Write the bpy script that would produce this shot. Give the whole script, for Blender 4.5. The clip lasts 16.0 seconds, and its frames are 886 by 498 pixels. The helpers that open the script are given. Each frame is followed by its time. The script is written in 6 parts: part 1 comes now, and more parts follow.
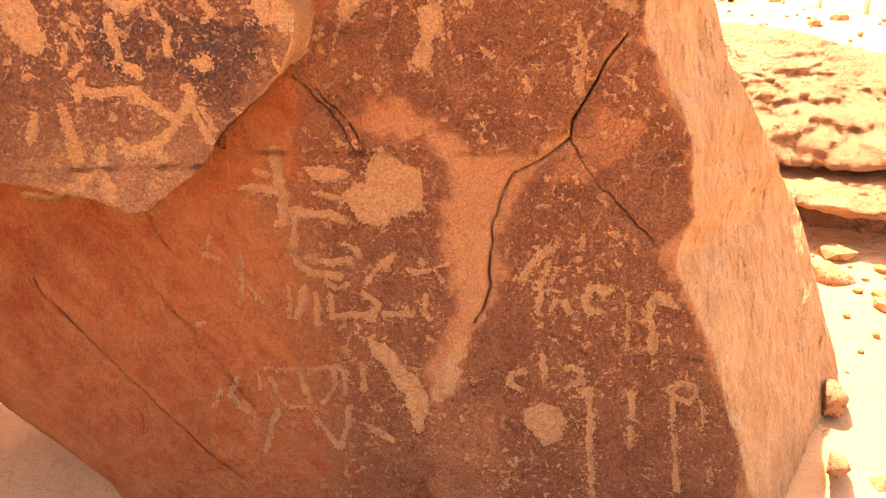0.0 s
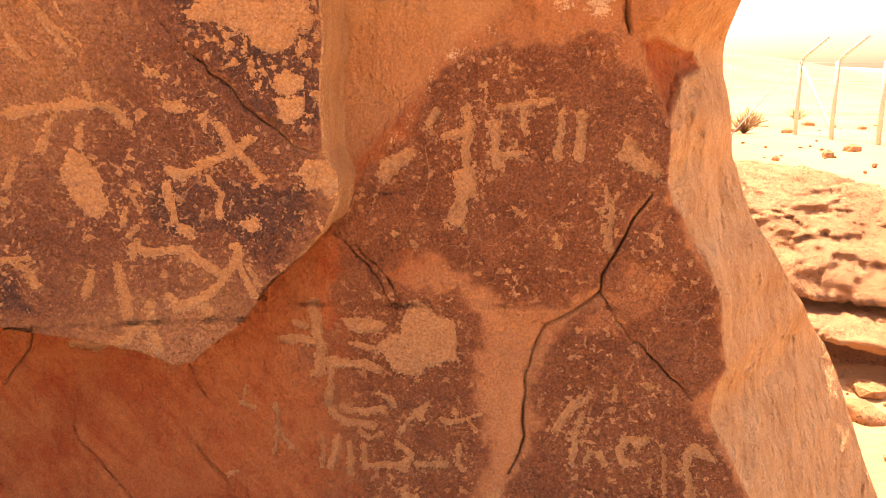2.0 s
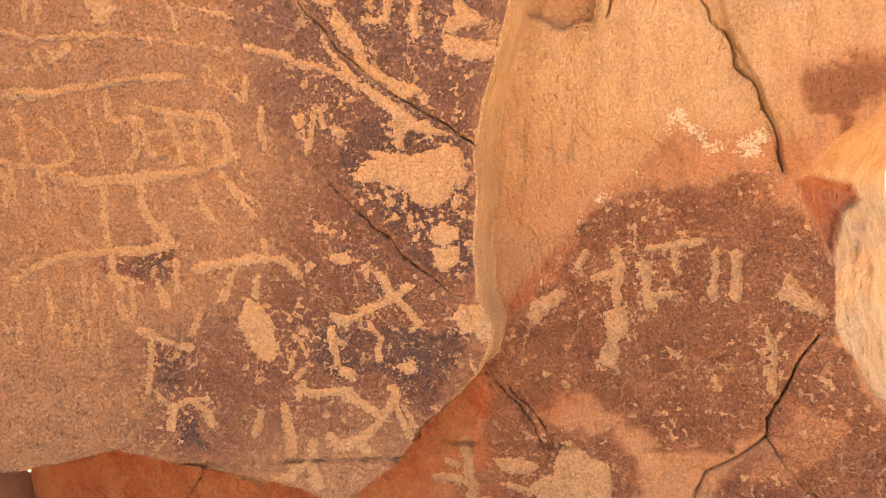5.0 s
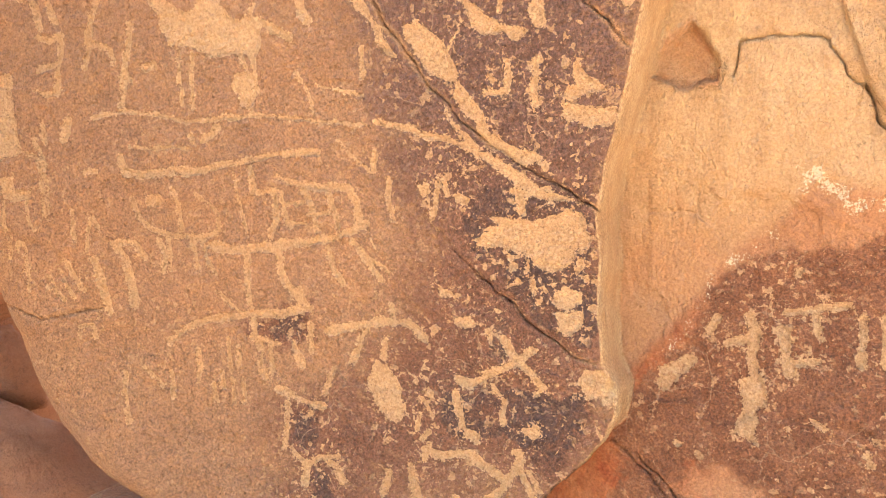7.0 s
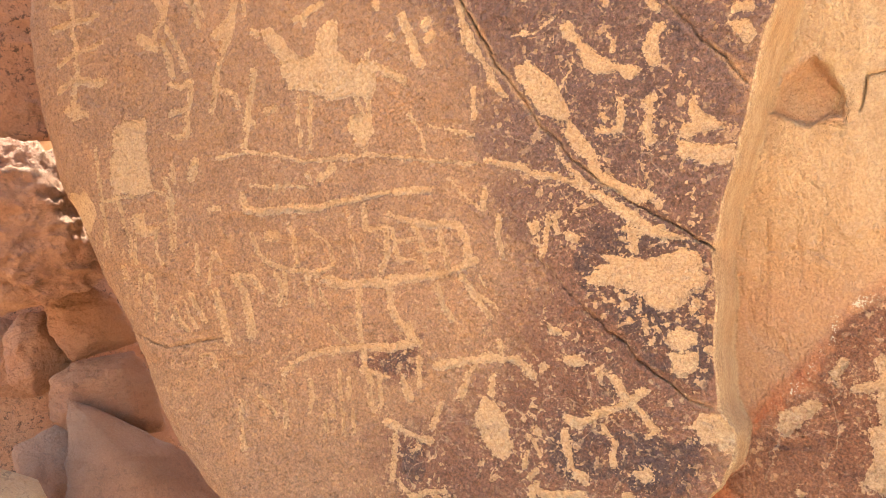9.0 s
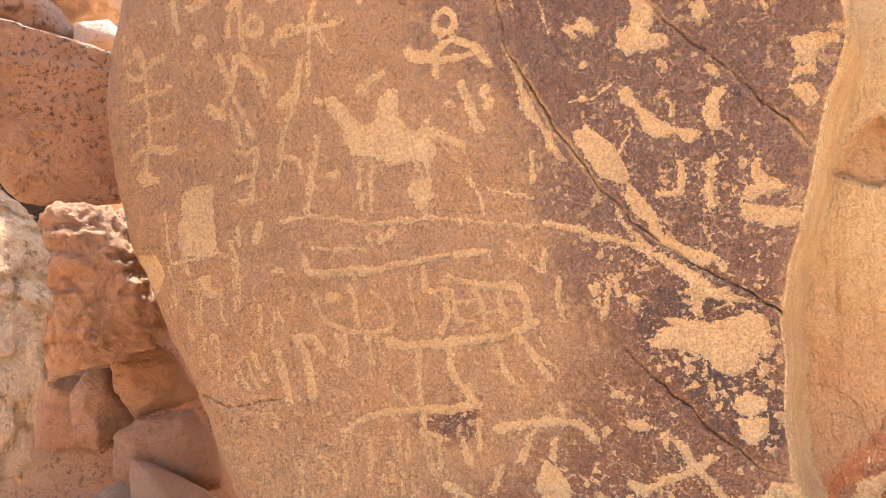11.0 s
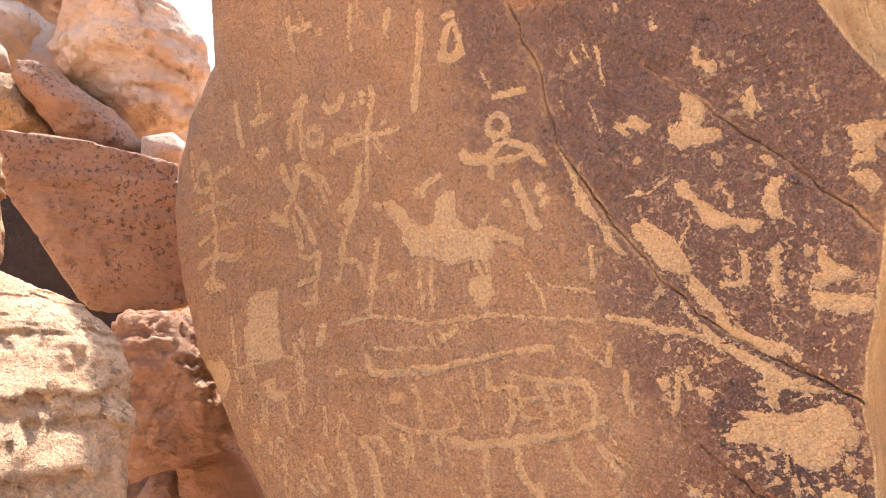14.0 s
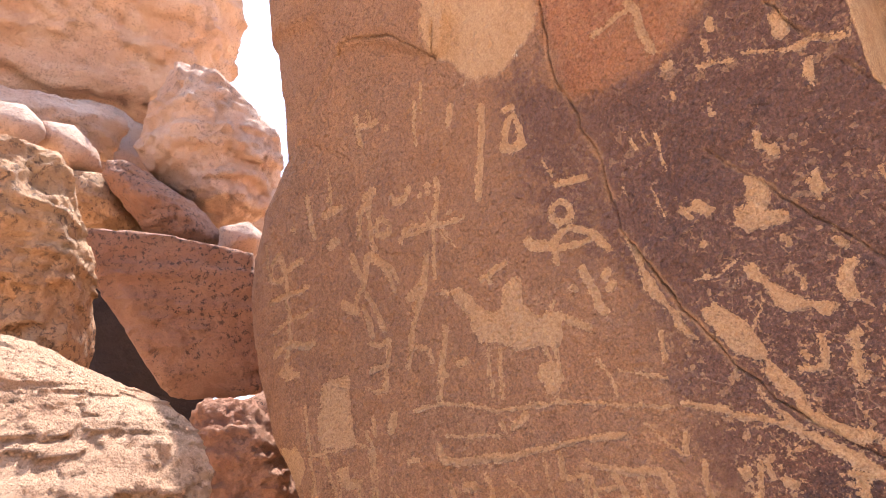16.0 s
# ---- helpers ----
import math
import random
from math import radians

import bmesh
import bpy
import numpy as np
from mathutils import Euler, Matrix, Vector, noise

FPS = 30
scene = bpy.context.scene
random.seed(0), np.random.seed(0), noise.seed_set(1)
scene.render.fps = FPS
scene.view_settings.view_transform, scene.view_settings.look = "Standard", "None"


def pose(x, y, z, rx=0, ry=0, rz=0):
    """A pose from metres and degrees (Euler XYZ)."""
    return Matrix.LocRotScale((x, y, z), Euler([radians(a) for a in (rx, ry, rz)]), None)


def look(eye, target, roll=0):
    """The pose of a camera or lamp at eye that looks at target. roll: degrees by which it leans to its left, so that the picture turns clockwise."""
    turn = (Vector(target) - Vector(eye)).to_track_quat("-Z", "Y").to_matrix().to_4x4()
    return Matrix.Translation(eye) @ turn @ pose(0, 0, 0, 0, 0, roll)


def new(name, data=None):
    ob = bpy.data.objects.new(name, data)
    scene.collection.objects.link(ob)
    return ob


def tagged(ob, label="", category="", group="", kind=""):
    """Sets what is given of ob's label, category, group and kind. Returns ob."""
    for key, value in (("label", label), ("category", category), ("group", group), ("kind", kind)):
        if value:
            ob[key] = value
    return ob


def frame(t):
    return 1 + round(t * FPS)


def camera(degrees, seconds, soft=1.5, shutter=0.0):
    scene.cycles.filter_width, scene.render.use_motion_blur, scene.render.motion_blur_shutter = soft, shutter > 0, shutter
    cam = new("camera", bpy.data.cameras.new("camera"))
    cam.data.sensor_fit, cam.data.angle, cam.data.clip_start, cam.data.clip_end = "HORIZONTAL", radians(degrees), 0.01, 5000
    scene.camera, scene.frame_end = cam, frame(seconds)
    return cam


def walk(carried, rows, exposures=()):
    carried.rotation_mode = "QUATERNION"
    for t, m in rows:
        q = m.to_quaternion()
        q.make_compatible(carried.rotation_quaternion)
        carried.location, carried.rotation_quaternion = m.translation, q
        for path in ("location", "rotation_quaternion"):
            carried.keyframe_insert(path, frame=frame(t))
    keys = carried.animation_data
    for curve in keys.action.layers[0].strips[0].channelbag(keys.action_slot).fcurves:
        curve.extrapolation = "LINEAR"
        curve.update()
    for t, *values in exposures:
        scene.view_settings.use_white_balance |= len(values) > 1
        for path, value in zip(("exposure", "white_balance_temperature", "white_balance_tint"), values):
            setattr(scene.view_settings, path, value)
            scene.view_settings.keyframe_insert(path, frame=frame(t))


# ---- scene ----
cam = camera(61.6, 16.0, soft=0.7)
PATH = [
    (0, (0.057, 0.101, 1.492), (-0.073, 1.955, 0.754), -0.3),
    (0.5, (0.055, 0.093, 1.509), (-0.086, 1.974, 0.844), -0.3),
    (1, (0.046, 0.084, 1.537), (-0.101, 1.993, 0.958), -0.3),
    (1.5, (0.029, 0.077, 1.563), (-0.128, 2.005, 1.057), -0.4),
    (2, (0.024, 0.069, 1.589), (-0.166, 2.013, 1.161), -0.7),
    (2.5, (0.014, 0.056, 1.616), (-0.213, 2.014, 1.277), -0.8),
    (3, (-0.001, 0.054, 1.634), (-0.266, 2.015, 1.342), -1.0),
    (3.5, (-0.022, 0.046, 1.653), (-0.353, 2.002, 1.404), -1.5),
    (4, (-0.045, 0.033, 1.671), (-0.436, 1.983, 1.461), -2.0),
    (6.5, (0.013, 0.033, 1.743), (-0.76, 1.877, 1.694), -3.7),
    (7, (0.005, 0.022, 1.755), (-0.847, 1.832, 1.746), -3.7),
    (7.5, (-0.012, 0.009, 1.746), (-0.922, 1.789, 1.782), -3.6),
    (8, (-0.02, 0.001, 1.751), (-0.986, 1.751, 1.81), -3.4),
    (8.5, (-0.026, -0.004, 1.765), (-1.042, 1.717, 1.834), -3.2),
    (9, (-0.036, -0.021, 1.775), (-1.089, 1.677, 1.862), -3.1),
    (11.5, (-0.055, -0.063, 1.816), (-1.213, 1.545, 2.087), -3.2),
    (12, (-0.057, -0.073, 1.824), (-1.224, 1.521, 2.134), -3.3),
    (12.5, (-0.055, -0.084, 1.834), (-1.229, 1.499, 2.172), -3.6),
    (13, (-0.051, -0.091, 1.84), (-1.239, 1.474, 2.212), -3.8),
    (13.5, (-0.055, -0.094, 1.844), (-1.258, 1.448, 2.262), -4.2),
    (14, (-0.062, -0.101, 1.851), (-1.274, 1.423, 2.306), -4.9),
    (14.5, (-0.056, -0.117, 1.861), (-1.301, 1.365, 2.363), -5.2),
    (15, (-0.044, -0.128, 1.87), (-1.313, 1.317, 2.42), -5.1),
    (15.5, (-0.036, -0.131, 1.881), (-1.322, 1.277, 2.483), -5.1),
    (16, (-0.028, -0.132, 1.887), (-1.326, 1.242, 2.542), -5.2),
]
walk(cam, [(t, look(eye, target, roll)) for t, eye, target, roll in PATH],
     exposures=[(0, 2.27, 12500, 47), (2, 1.83, 12300, 48), (4, 2.05, 9300, 30), (6.5, 2.72, 6350, -4), (9, 2.69, 5900, -7), (12.5, 2.5, 5750, -4), (14.5, 2.22, 5700, 2), (16, 1.9, 5700, 11)])

# ---- light ----
SUN_UP, SUN_ROUND = radians(69), radians(-32)   # high, from behind the carved boulder and a little to its left
world = bpy.data.worlds.new("desert_sky")
scene.world = world
world.use_nodes = True
wn = world.node_tree
sky = wn.nodes.new("ShaderNodeTexSky")
sky.sky_type, sky.sun_disc = "NISHITA", False
sky.sun_elevation, sky.sun_rotation = SUN_UP, SUN_ROUND
sky.dust_density = 3.0
back = wn.nodes["Background"]
wn.links.new(sky.outputs[0], back.inputs[0])
back.inputs[1].default_value = 0.145
sun_dir = Vector((math.sin(SUN_ROUND) * math.cos(SUN_UP), math.cos(SUN_ROUND) * math.cos(SUN_UP), math.sin(SUN_UP)))
sun = new("sun", bpy.data.lights.new("sun", "SUN"))
sun.data.energy, sun.data.angle, sun.data.color = 4.2, radians(0.6), (1.0, 0.93, 0.82)
sun.matrix_world = look(sun_dir * 60, (0, 0, 0))

# ---- materials ----
class Nodes:
    """A small builder for node materials."""

    def __init__(self, name):
        self.mat = bpy.data.materials.new(name)
        self.mat.use_nodes = True
        self.tree = self.mat.node_tree
        self.bsdf = self.tree.nodes["Principled BSDF"]
        self.bsdf.inputs["Specular IOR Level"].default_value = 0.2
        self.coords = self.tree.nodes.new("ShaderNodeTexCoord").outputs["Object"]

    def put(self, socket, value):
        if isinstance(value, bpy.types.NodeSocket):
            self.tree.links.new(value, socket)
        elif isinstance(value, tuple) and len(value) == 3 and socket.type == "RGBA":
            socket.default_value = (*value, 1)
        else:
            socket.default_value = value

    def noise(self, scale, detail=4.0, rough=0.6, warp=0.0, stretch=None, at=None, turn=0.0):
        at = at or self.coords
        if stretch:
            m = self.tree.nodes.new("ShaderNodeMapping")
            self.put(m.inputs["Vector"], at)
            m.inputs["Scale"].default_value = stretch
            if turn:
                pre = self.tree.nodes.new("ShaderNodeMapping")
                pre.inputs["Rotation"].default_value = (0, turn, 0)
                self.put(pre.inputs["Vector"], at), self.put(m.inputs["Vector"], pre.outputs[0])
            at = m.outputs[0]
        n = self.tree.nodes.new("ShaderNodeTexNoise")
        self.put(n.inputs["Vector"], at)
        n.inputs["Scale"].default_value, n.inputs["Detail"].default_value = scale, detail
        n.inputs["Roughness"].default_value, n.inputs["Distortion"].default_value = rough, warp
        return n.outputs["Fac"]

    def math(self, op, a, b=0.0, clamp=False):
        n = self.tree.nodes.new("ShaderNodeMath")
        n.operation, n.use_clamp = op, clamp
        self.put(n.inputs[0], a), self.put(n.inputs[1], b)
        return n.outputs[0]

    def ramp(self, value, lo, hi, a=0.0, b=1.0):
        n = self.tree.nodes.new("ShaderNodeMapRange")
        n.interpolation_type = "SMOOTHSTEP"
        for key, v in (("Value", value), ("From Min", lo), ("From Max", hi), ("To Min", a), ("To Max", b)):
            self.put(n.inputs[key], v)
        return n.outputs[0]

    def mix(self, fac, a, b, how="MIX"):
        n = self.tree.nodes.new("ShaderNodeMix")
        n.data_type, n.blend_type = "RGBA", how
        self.put(n.inputs[0], fac), self.put(n.inputs[6], a), self.put(n.inputs[7], b)
        return n.outputs[2]

    def attr(self, name):
        n = self.tree.nodes.new("ShaderNodeAttribute")
        n.attribute_name = name
        return n.outputs["Fac"]

    def bump(self, height, depth, under=None):
        n = self.tree.nodes.new("ShaderNodeBump")
        n.inputs["Strength"].default_value, n.inputs["Distance"].default_value = 1.0, depth
        self.put(n.inputs["Height"], height)
        if under:
            self.put(n.inputs["Normal"], under)
        return n.outputs[0]

    def done(self, colour, rough=0.85, normal=None):
        self.put(self.bsdf.inputs["Base Color"], colour)
        self.put(self.bsdf.inputs["Roughness"], rough)
        if normal:
            self.put(self.bsdf.inputs["Normal"], normal)
        return self.mat


def sandstone(name, light, deep, dark, spots=0.35, band=0.25, grain=1.0):
    """Weathered sandstone: two tones, a dark varnish in patches, fine pits."""
    s = Nodes(name)
    big, mid, fine = s.noise(1.6, 5, 0.6, 0.4), s.noise(9, 6, 0.65), s.noise(140, 3, 0.7)
    layers = s.noise(3.0, 5, 0.6, 0.3, (1, 1, 6))
    c = s.mix(s.ramp(big, 0.35, 0.65), light, deep)
    c = s.mix(s.math("MULTIPLY", s.ramp(layers, 0.5, 0.62), band), c, deep)
    pits = s.ramp(s.noise(42, 6, 0.75, 0.3), 0.52, 0.60)
    where = s.ramp(s.noise(2.6, 5, 0.65), 0.40, 0.58)
    c = s.mix(s.math("MULTIPLY", s.math("MULTIPLY", pits, where), spots), c, dark)
    c = s.mix(0.5, c, s.mix(fine, (0.25, 0.25, 0.25), (0.75, 0.75, 0.75)), "OVERLAY")
    n = s.bump(s.noise(7, 6, 0.65, 0.6), 0.06 * grain)
    n = s.bump(s.noise(26, 6, 0.7, 0.4), 0.022 * grain, n)
    n = s.bump(s.noise(95, 4, 0.7), 0.006 * grain, n)
    return s.done(c, 0.9, n)


TAN, ORANGE, VARNISH = (0.50, 0.30, 0.165), (0.42, 0.215, 0.11), (0.10, 0.06, 0.045)
rock_tan = sandstone("tan_sandstone", TAN, ORANGE, VARNISH, 0.75)
rock_red = sandstone("red_sandstone", (0.40, 0.22, 0.14), (0.33, 0.155, 0.092), VARNISH, 0.9)
rock_pink = sandstone("pink_sandstone", (0.60, 0.40, 0.29), (0.52, 0.31, 0.21), (0.18, 0.11, 0.09), 0.5)
rock_pale = sandstone("pale_sandstone", (0.60, 0.37, 0.225), (0.52, 0.285, 0.16), (0.17, 0.09, 0.05), 0.6, 0.3, 1.8)
rock_brown = sandstone("brown_sandstone", (0.40, 0.205, 0.125), (0.34, 0.155, 0.09), (0.16, 0.085, 0.06), 0.3, 0.5)
# near-black sandstone: the gap's deep shade is put into the base colour
rock_gap_shade = sandstone("gap_shade_sandstone", (0.085, 0.055, 0.048), (0.06, 0.04, 0.035), (0.05, 0.035, 0.03), 0.5)


def sand_material():
    s = Nodes("desert_sand")
    c = s.mix(s.ramp(s.noise(0.5, 5, 0.6), 0.35, 0.65), (0.46, 0.285, 0.15), (0.54, 0.36, 0.20))
    c = s.mix(s.math("MULTIPLY", s.ramp(s.noise(45, 4, 0.7), 0.58, 0.66), 0.5), c, (0.30, 0.18, 0.10))
    n = s.bump(s.noise(6, 5, 0.6), 0.05)
    return s.done(c, 0.95, s.bump(s.noise(120, 4, 0.7), 0.004, n))


sand = sand_material()


def plain_metal(name, colour, rough):
    s = Nodes(name)
    c = s.mix(s.ramp(s.noise(30, 5, 0.65), 0.4, 0.7), colour, tuple(v * 0.7 for v in colour))
    return s.done(c, rough, s.bump(s.noise(90, 3), 0.001))


def face_material():
    """Varnished sandstone; the mesh carries where it is pecked, varnished, pale, red or crusted."""
    s = Nodes("varnished_sandstone")
    a, b, c3, c4 = s.noise(2.2, 4, 0.6, 0.3), s.noise(11, 6, 0.68, 0.2), s.noise(52, 5, 0.7), s.noise(150, 4, 0.75)
    # pecked or flaked places, with crumbled edges
    edge = s.math("ADD", s.math("MULTIPLY", s.math("SUBTRACT", c3, 0.5), 0.021), s.math("MULTIPLY", s.math("SUBTRACT", c4, 0.5), 0.020))
    edge = s.math("ADD", edge, s.math("MULTIPLY", s.math("SUBTRACT", s.noise(27, 4, 0.65), 0.52), 0.022))
    reach = s.math("ADD", s.attr("peck"), edge)
    fresh = s.ramp(reach, -0.0034, -0.0012)
    dots = s.ramp(s.noise(110, 4, 0.7), 0.38, 0.44)
    fresh = s.math("MULTIPLY", fresh, s.math("ADD", s.math("MULTIPLY", dots, 0.4), 0.6))
    # a halo of stray blows round the strokes, and chips all over the varnish
    halo = s.math("MULTIPLY", s.ramp(s.attr("peck"), -0.045, -0.002), s.ramp(s.noise(88, 3, 0.6, 0.2), 0.575, 0.60))
    chips = s.math("MULTIPLY", s.ramp(s.noise(52, 2, 0.5, 0.2), 0.60, 0.615), s.ramp(s.noise(4.1, 4, 0.65), 0.44, 0.60))
    flakes = s.math("MULTIPLY", s.ramp(s.noise(24, 4, 0.6, 0.3), 0.625, 0.635), s.ramp(s.noise(2.9, 3, 0.6), 0.42, 0.58))
    tiny = s.math("MULTIPLY", s.ramp(s.noise(125, 1.5, 0.5), 0.66, 0.69), s.ramp(s.noise(7, 3, 0.6), 0.45, 0.60))
    chips = s.math("MAXIMUM", s.math("MAXIMUM", chips, flakes), s.math("MAXIMUM", halo, s.math("MULTIPLY", tiny, 0.8)))
    fresh = s.math("MAXIMUM", fresh, s.math("MULTIPLY", chips, s.math("MULTIPLY", s.attr("chipped"), 0.8)))
    # the varnish itself
    v = s.math("ADD", s.attr("varnish"), s.math("MULTIPLY", s.math("SUBTRACT", b, 0.5), 0.9))
    v = s.math("ADD", v, s.math("MULTIPLY", s.math("SUBTRACT", c3, 0.5), 0.6))
    v = s.math("ADD", v, s.math("MULTIPLY", s.math("SUBTRACT", c4, 0.5), 0.5))
    v = s.ramp(v, 0.36, 0.70)
    v = s.math("MULTIPLY", v, s.math("SUBTRACT", 1.0, fresh))
    bare = s.mix(s.ramp(a, 0.35, 0.65), (0.62, 0.375, 0.205), (0.57, 0.32, 0.165))
    worn = s.mix(s.ramp(b, 0.3, 0.7), (0.315, 0.168, 0.097), (0.395, 0.214, 0.122))
    worn = s.mix(s.ramp(s.noise(5, 5, 0.65), 0.48, 0.75), worn, (0.44, 0.225, 0.115))
    bare = s.mix(s.math("MULTIPLY", s.attr("worn"), s.math("SUBTRACT", 1.0, fresh)), bare, worn)
    bare = s.mix(s.math("MULTIPLY", s.attr("red"), s.math("SUBTRACT", 1.0, s.math("MULTIPLY", fresh, 0.75))), bare, s.mix(s.ramp(b, 0.35, 0.65), (0.36, 0.088, 0.036), (0.44, 0.150, 0.062)))
    bare = s.mix(s.attr("pale"), bare, s.mix(s.ramp(b, 0.3, 0.7), (0.66, 0.45, 0.255), (0.58, 0.36, 0.185)))
    # streaks follow the bedding of the broken faces
    streak = s.ramp(s.noise(16, 6, 0.7, 0.5, (1, 1, 0.22)), 0.42, 0.62)
    bare = s.mix(s.math("MULTIPLY", streak, s.math("ADD", s.math("MULTIPLY", s.attr("pale"), 0.15), 0.22)), bare, (0.38, 0.19, 0.085))
    bare = s.mix(s.math("MULTIPLY", s.ramp(s.noise(4.5, 6, 0.7, 0.8), 0.5, 0.7), 0.28), bare, (0.50, 0.27, 0.125))
    slant = s.ramp(s.noise(13, 6, 0.7, 0.3, (1, 1, 0.16), turn=0.75), 0.40, 0.66)
    bare = s.mix(s.math("MULTIPLY", slant, s.math("MULTIPLY", s.attr("red"), 0.55)), bare, (0.50, 0.20, 0.088))
    dark = s.mix(s.ramp(b, 0.35, 0.62), (0.20, 0.078, 0.040), (0.285, 0.118, 0.060))
    dark = s.mix(s.attr("violet"), dark, s.mix(s.ramp(b, 0.35, 0.62), (0.138, 0.072, 0.056), (0.195, 0.104, 0.076)))
    deep = s.math("ADD", s.attr("varnish"), s.math("ADD", s.math("MULTIPLY", s.math("SUBTRACT", b, 0.5), 0.7), s.math("MULTIPLY", s.math("SUBTRACT", c3, 0.5), 0.5)))
    dark = s.mix(s.math("MULTIPLY", s.ramp(deep, 0.78, 1.0), s.ramp(s.attr("violet"), 0.1, 0.4, 0.15, 1.0)), dark, (0.102, 0.056, 0.046))
    col = s.mix(v, bare, dark)
    cut = s.mix(s.ramp(c3, 0.35, 0.65), (0.58, 0.335, 0.175), (0.65, 0.40, 0.215))
    col = s.mix(s.math("MULTIPLY", fresh, s.math("MULTIPLY", s.attr("age"), s.math("SUBTRACT", 1.0, s.math("MULTIPLY", s.attr("red"), 0.3)))), col, cut)
    # pale crust in the seams
    crust = s.math("ADD", s.attr("crust"), s.math("MULTIPLY", s.math("SUBTRACT", c4, 0.5), 1.8))
    crust = s.math("MULTIPLY", s.ramp(s.math("ADD", crust, s.math("MULTIPLY", s.math("SUBTRACT", b, 0.55), 2.4)), 0.80, 1.0), 0.8)
    col = s.mix(crust, col, (0.72, 0.58, 0.40))
    # hairline scratches and veins
    veins = s.tree.nodes.new("ShaderNodeTexVoronoi")
    veins.feature = "DISTANCE_TO_EDGE"
    warp = s.tree.nodes.new("ShaderNodeVectorMath")
    warp.operation = "ADD"
    soft = s.tree.nodes.new("ShaderNodeTexNoise")
    soft.inputs["Scale"].default_value, soft.inputs["Detail"].default_value = 9, 4
    part_of = s.tree.nodes.new("ShaderNodeVectorMath")
    part_of.operation = "SCALE"
    part_of.inputs["Scale"].default_value = 0.12
    s.put(soft.inputs["Vector"], s.coords), s.put(part_of.inputs[0], soft.outputs["Color"])
    s.put(warp.inputs[0], s.coords), s.put(warp.inputs[1], part_of.outputs[0])
    s.put(veins.inputs["Vector"], warp.outputs[0])
    veins.inputs["Scale"].default_value = 6.5
    vein = s.math("MULTIPLY", s.ramp(veins.outputs["Distance"], 0.006, 0.014, 1, 0), s.ramp(s.noise(3.3, 3, 0.6), 0.52, 0.62))
    vein = s.math("MULTIPLY", s.math("MULTIPLY", vein, s.attr("chipped")), 0.4)
    col = s.mix(vein, col, (0.50, 0.31, 0.19))
    rugged = s.math("MULTIPLY", s.attr("chipped"), s.math("SUBTRACT", 1.0, s.math("MULTIPLY", fresh, 0.65)))
    stipple = s.math("ADD", s.math("MULTIPLY", rugged, 0.36), 0.24)
    col = s.mix(stipple, col, s.mix(s.ramp(c4, 0.35, 0.65), (0.2, 0.2, 0.2), (0.8, 0.8, 0.8)), "OVERLAY")
    col = s.mix(s.math("ADD", s.math("MULTIPLY", rugged, 0.14), 0.06), col, s.mix(s.ramp(s.noise(380, 2, 0.6), 0.35, 0.65), (0.2, 0.2, 0.2), (0.8, 0.8, 0.8)), "OVERLAY")
    h = s.math("ADD", s.math("MULTIPLY", fresh, -1.3), s.math("MULTIPLY", b, 1.3))
    n = s.bump(h, 0.014)
    # broken faces carry slanting ridges, bare ones small steps
    ridge = s.math("MULTIPLY", s.noise(9, 6, 0.68, 0.5, (1, 1, 0.2), turn=0.75), s.attr("red"))
    ledge = s.math("MULTIPLY", s.ramp(s.noise(6.5, 5, 0.62, 0.9), 0.47, 0.50), s.math("SUBTRACT", 1.0, s.attr("chipped")))
    n = s.bump(s.math("ADD", s.math("MULTIPLY", ridge, 2.0), s.math("MULTIPLY", ledge, 0.07)), 0.02, n)
    pits = s.math("MULTIPLY", s.noise(100, 4, 0.7), s.math("ADD", s.math("MULTIPLY", fresh, 0.5), 0.5))
    n = s.bump(s.math("ADD", pits, s.math("MULTIPLY", s.noise(34, 5, 0.65, 0.4, (1, 1, 0.45)), 1.2)), 0.034, n)
    lumps = s.math("MULTIPLY", s.noise(58, 2, 0.5, 0.2), s.math("ADD", s.math("MULTIPLY", s.attr("worn"), 0.8), 0.2))
    n = s.bump(lumps, 0.022, n)
    rough = s.ramp(v, 0, 1, 0.92, 0.72)
    return s.done(col, rough, n)


face_rock = face_material()

# ---- the carved face, as a depth over the plane of x and z ----
def ease(v, lo, hi):
    t = np.clip((v - lo) / (hi - lo), 0, 1)
    return t * t * (3 - 2 * t)


def lattice(ix, iy, iz, seed):
    h = (ix * 374761393 + iy * 668265263 + iz * 2147483629 + seed * 974634777) & 0xFFFFFFFF
    h = ((h ^ (h >> 13)) * 1274126177) & 0xFFFFFFFF
    return ((h ^ (h >> 16)) & 0xFFFF) / 65535.0


def grain(x, y, z, scale, octaves=4, seed=0, keep=0.5):
    """Fractal value noise in -1..1 for arrays of places."""
    out, amp, total = 0.0, 1.0, 0.0
    for k in range(octaves):
        f = [np.asarray(v, float) * scale * 2**k + 17.3 * (k + seed) for v in (x, y, z)]
        i = [np.floor(v).astype(np.int64) for v in f]
        u = [v - n for v, n in zip(f, i)]
        u = [v * v * (3 - 2 * v) for v in u]
        acc, flat = 0.0, i[1].ndim == 0
        for a in (0, 1):
            for b in (0,) if flat else (0, 1):
                for c in (0, 1):
                    w = (u[0] if a else 1 - u[0]) * (u[2] if c else 1 - u[2])
                    if not flat:
                        w = w * (u[1] if b else 1 - u[1])
                    acc = acc + w * lattice(i[0] + a, i[1] + b, i[2] + c, seed + k)
        out, total, amp = out + amp * (2 * acc - 1), total + amp, amp * keep
    return out / total


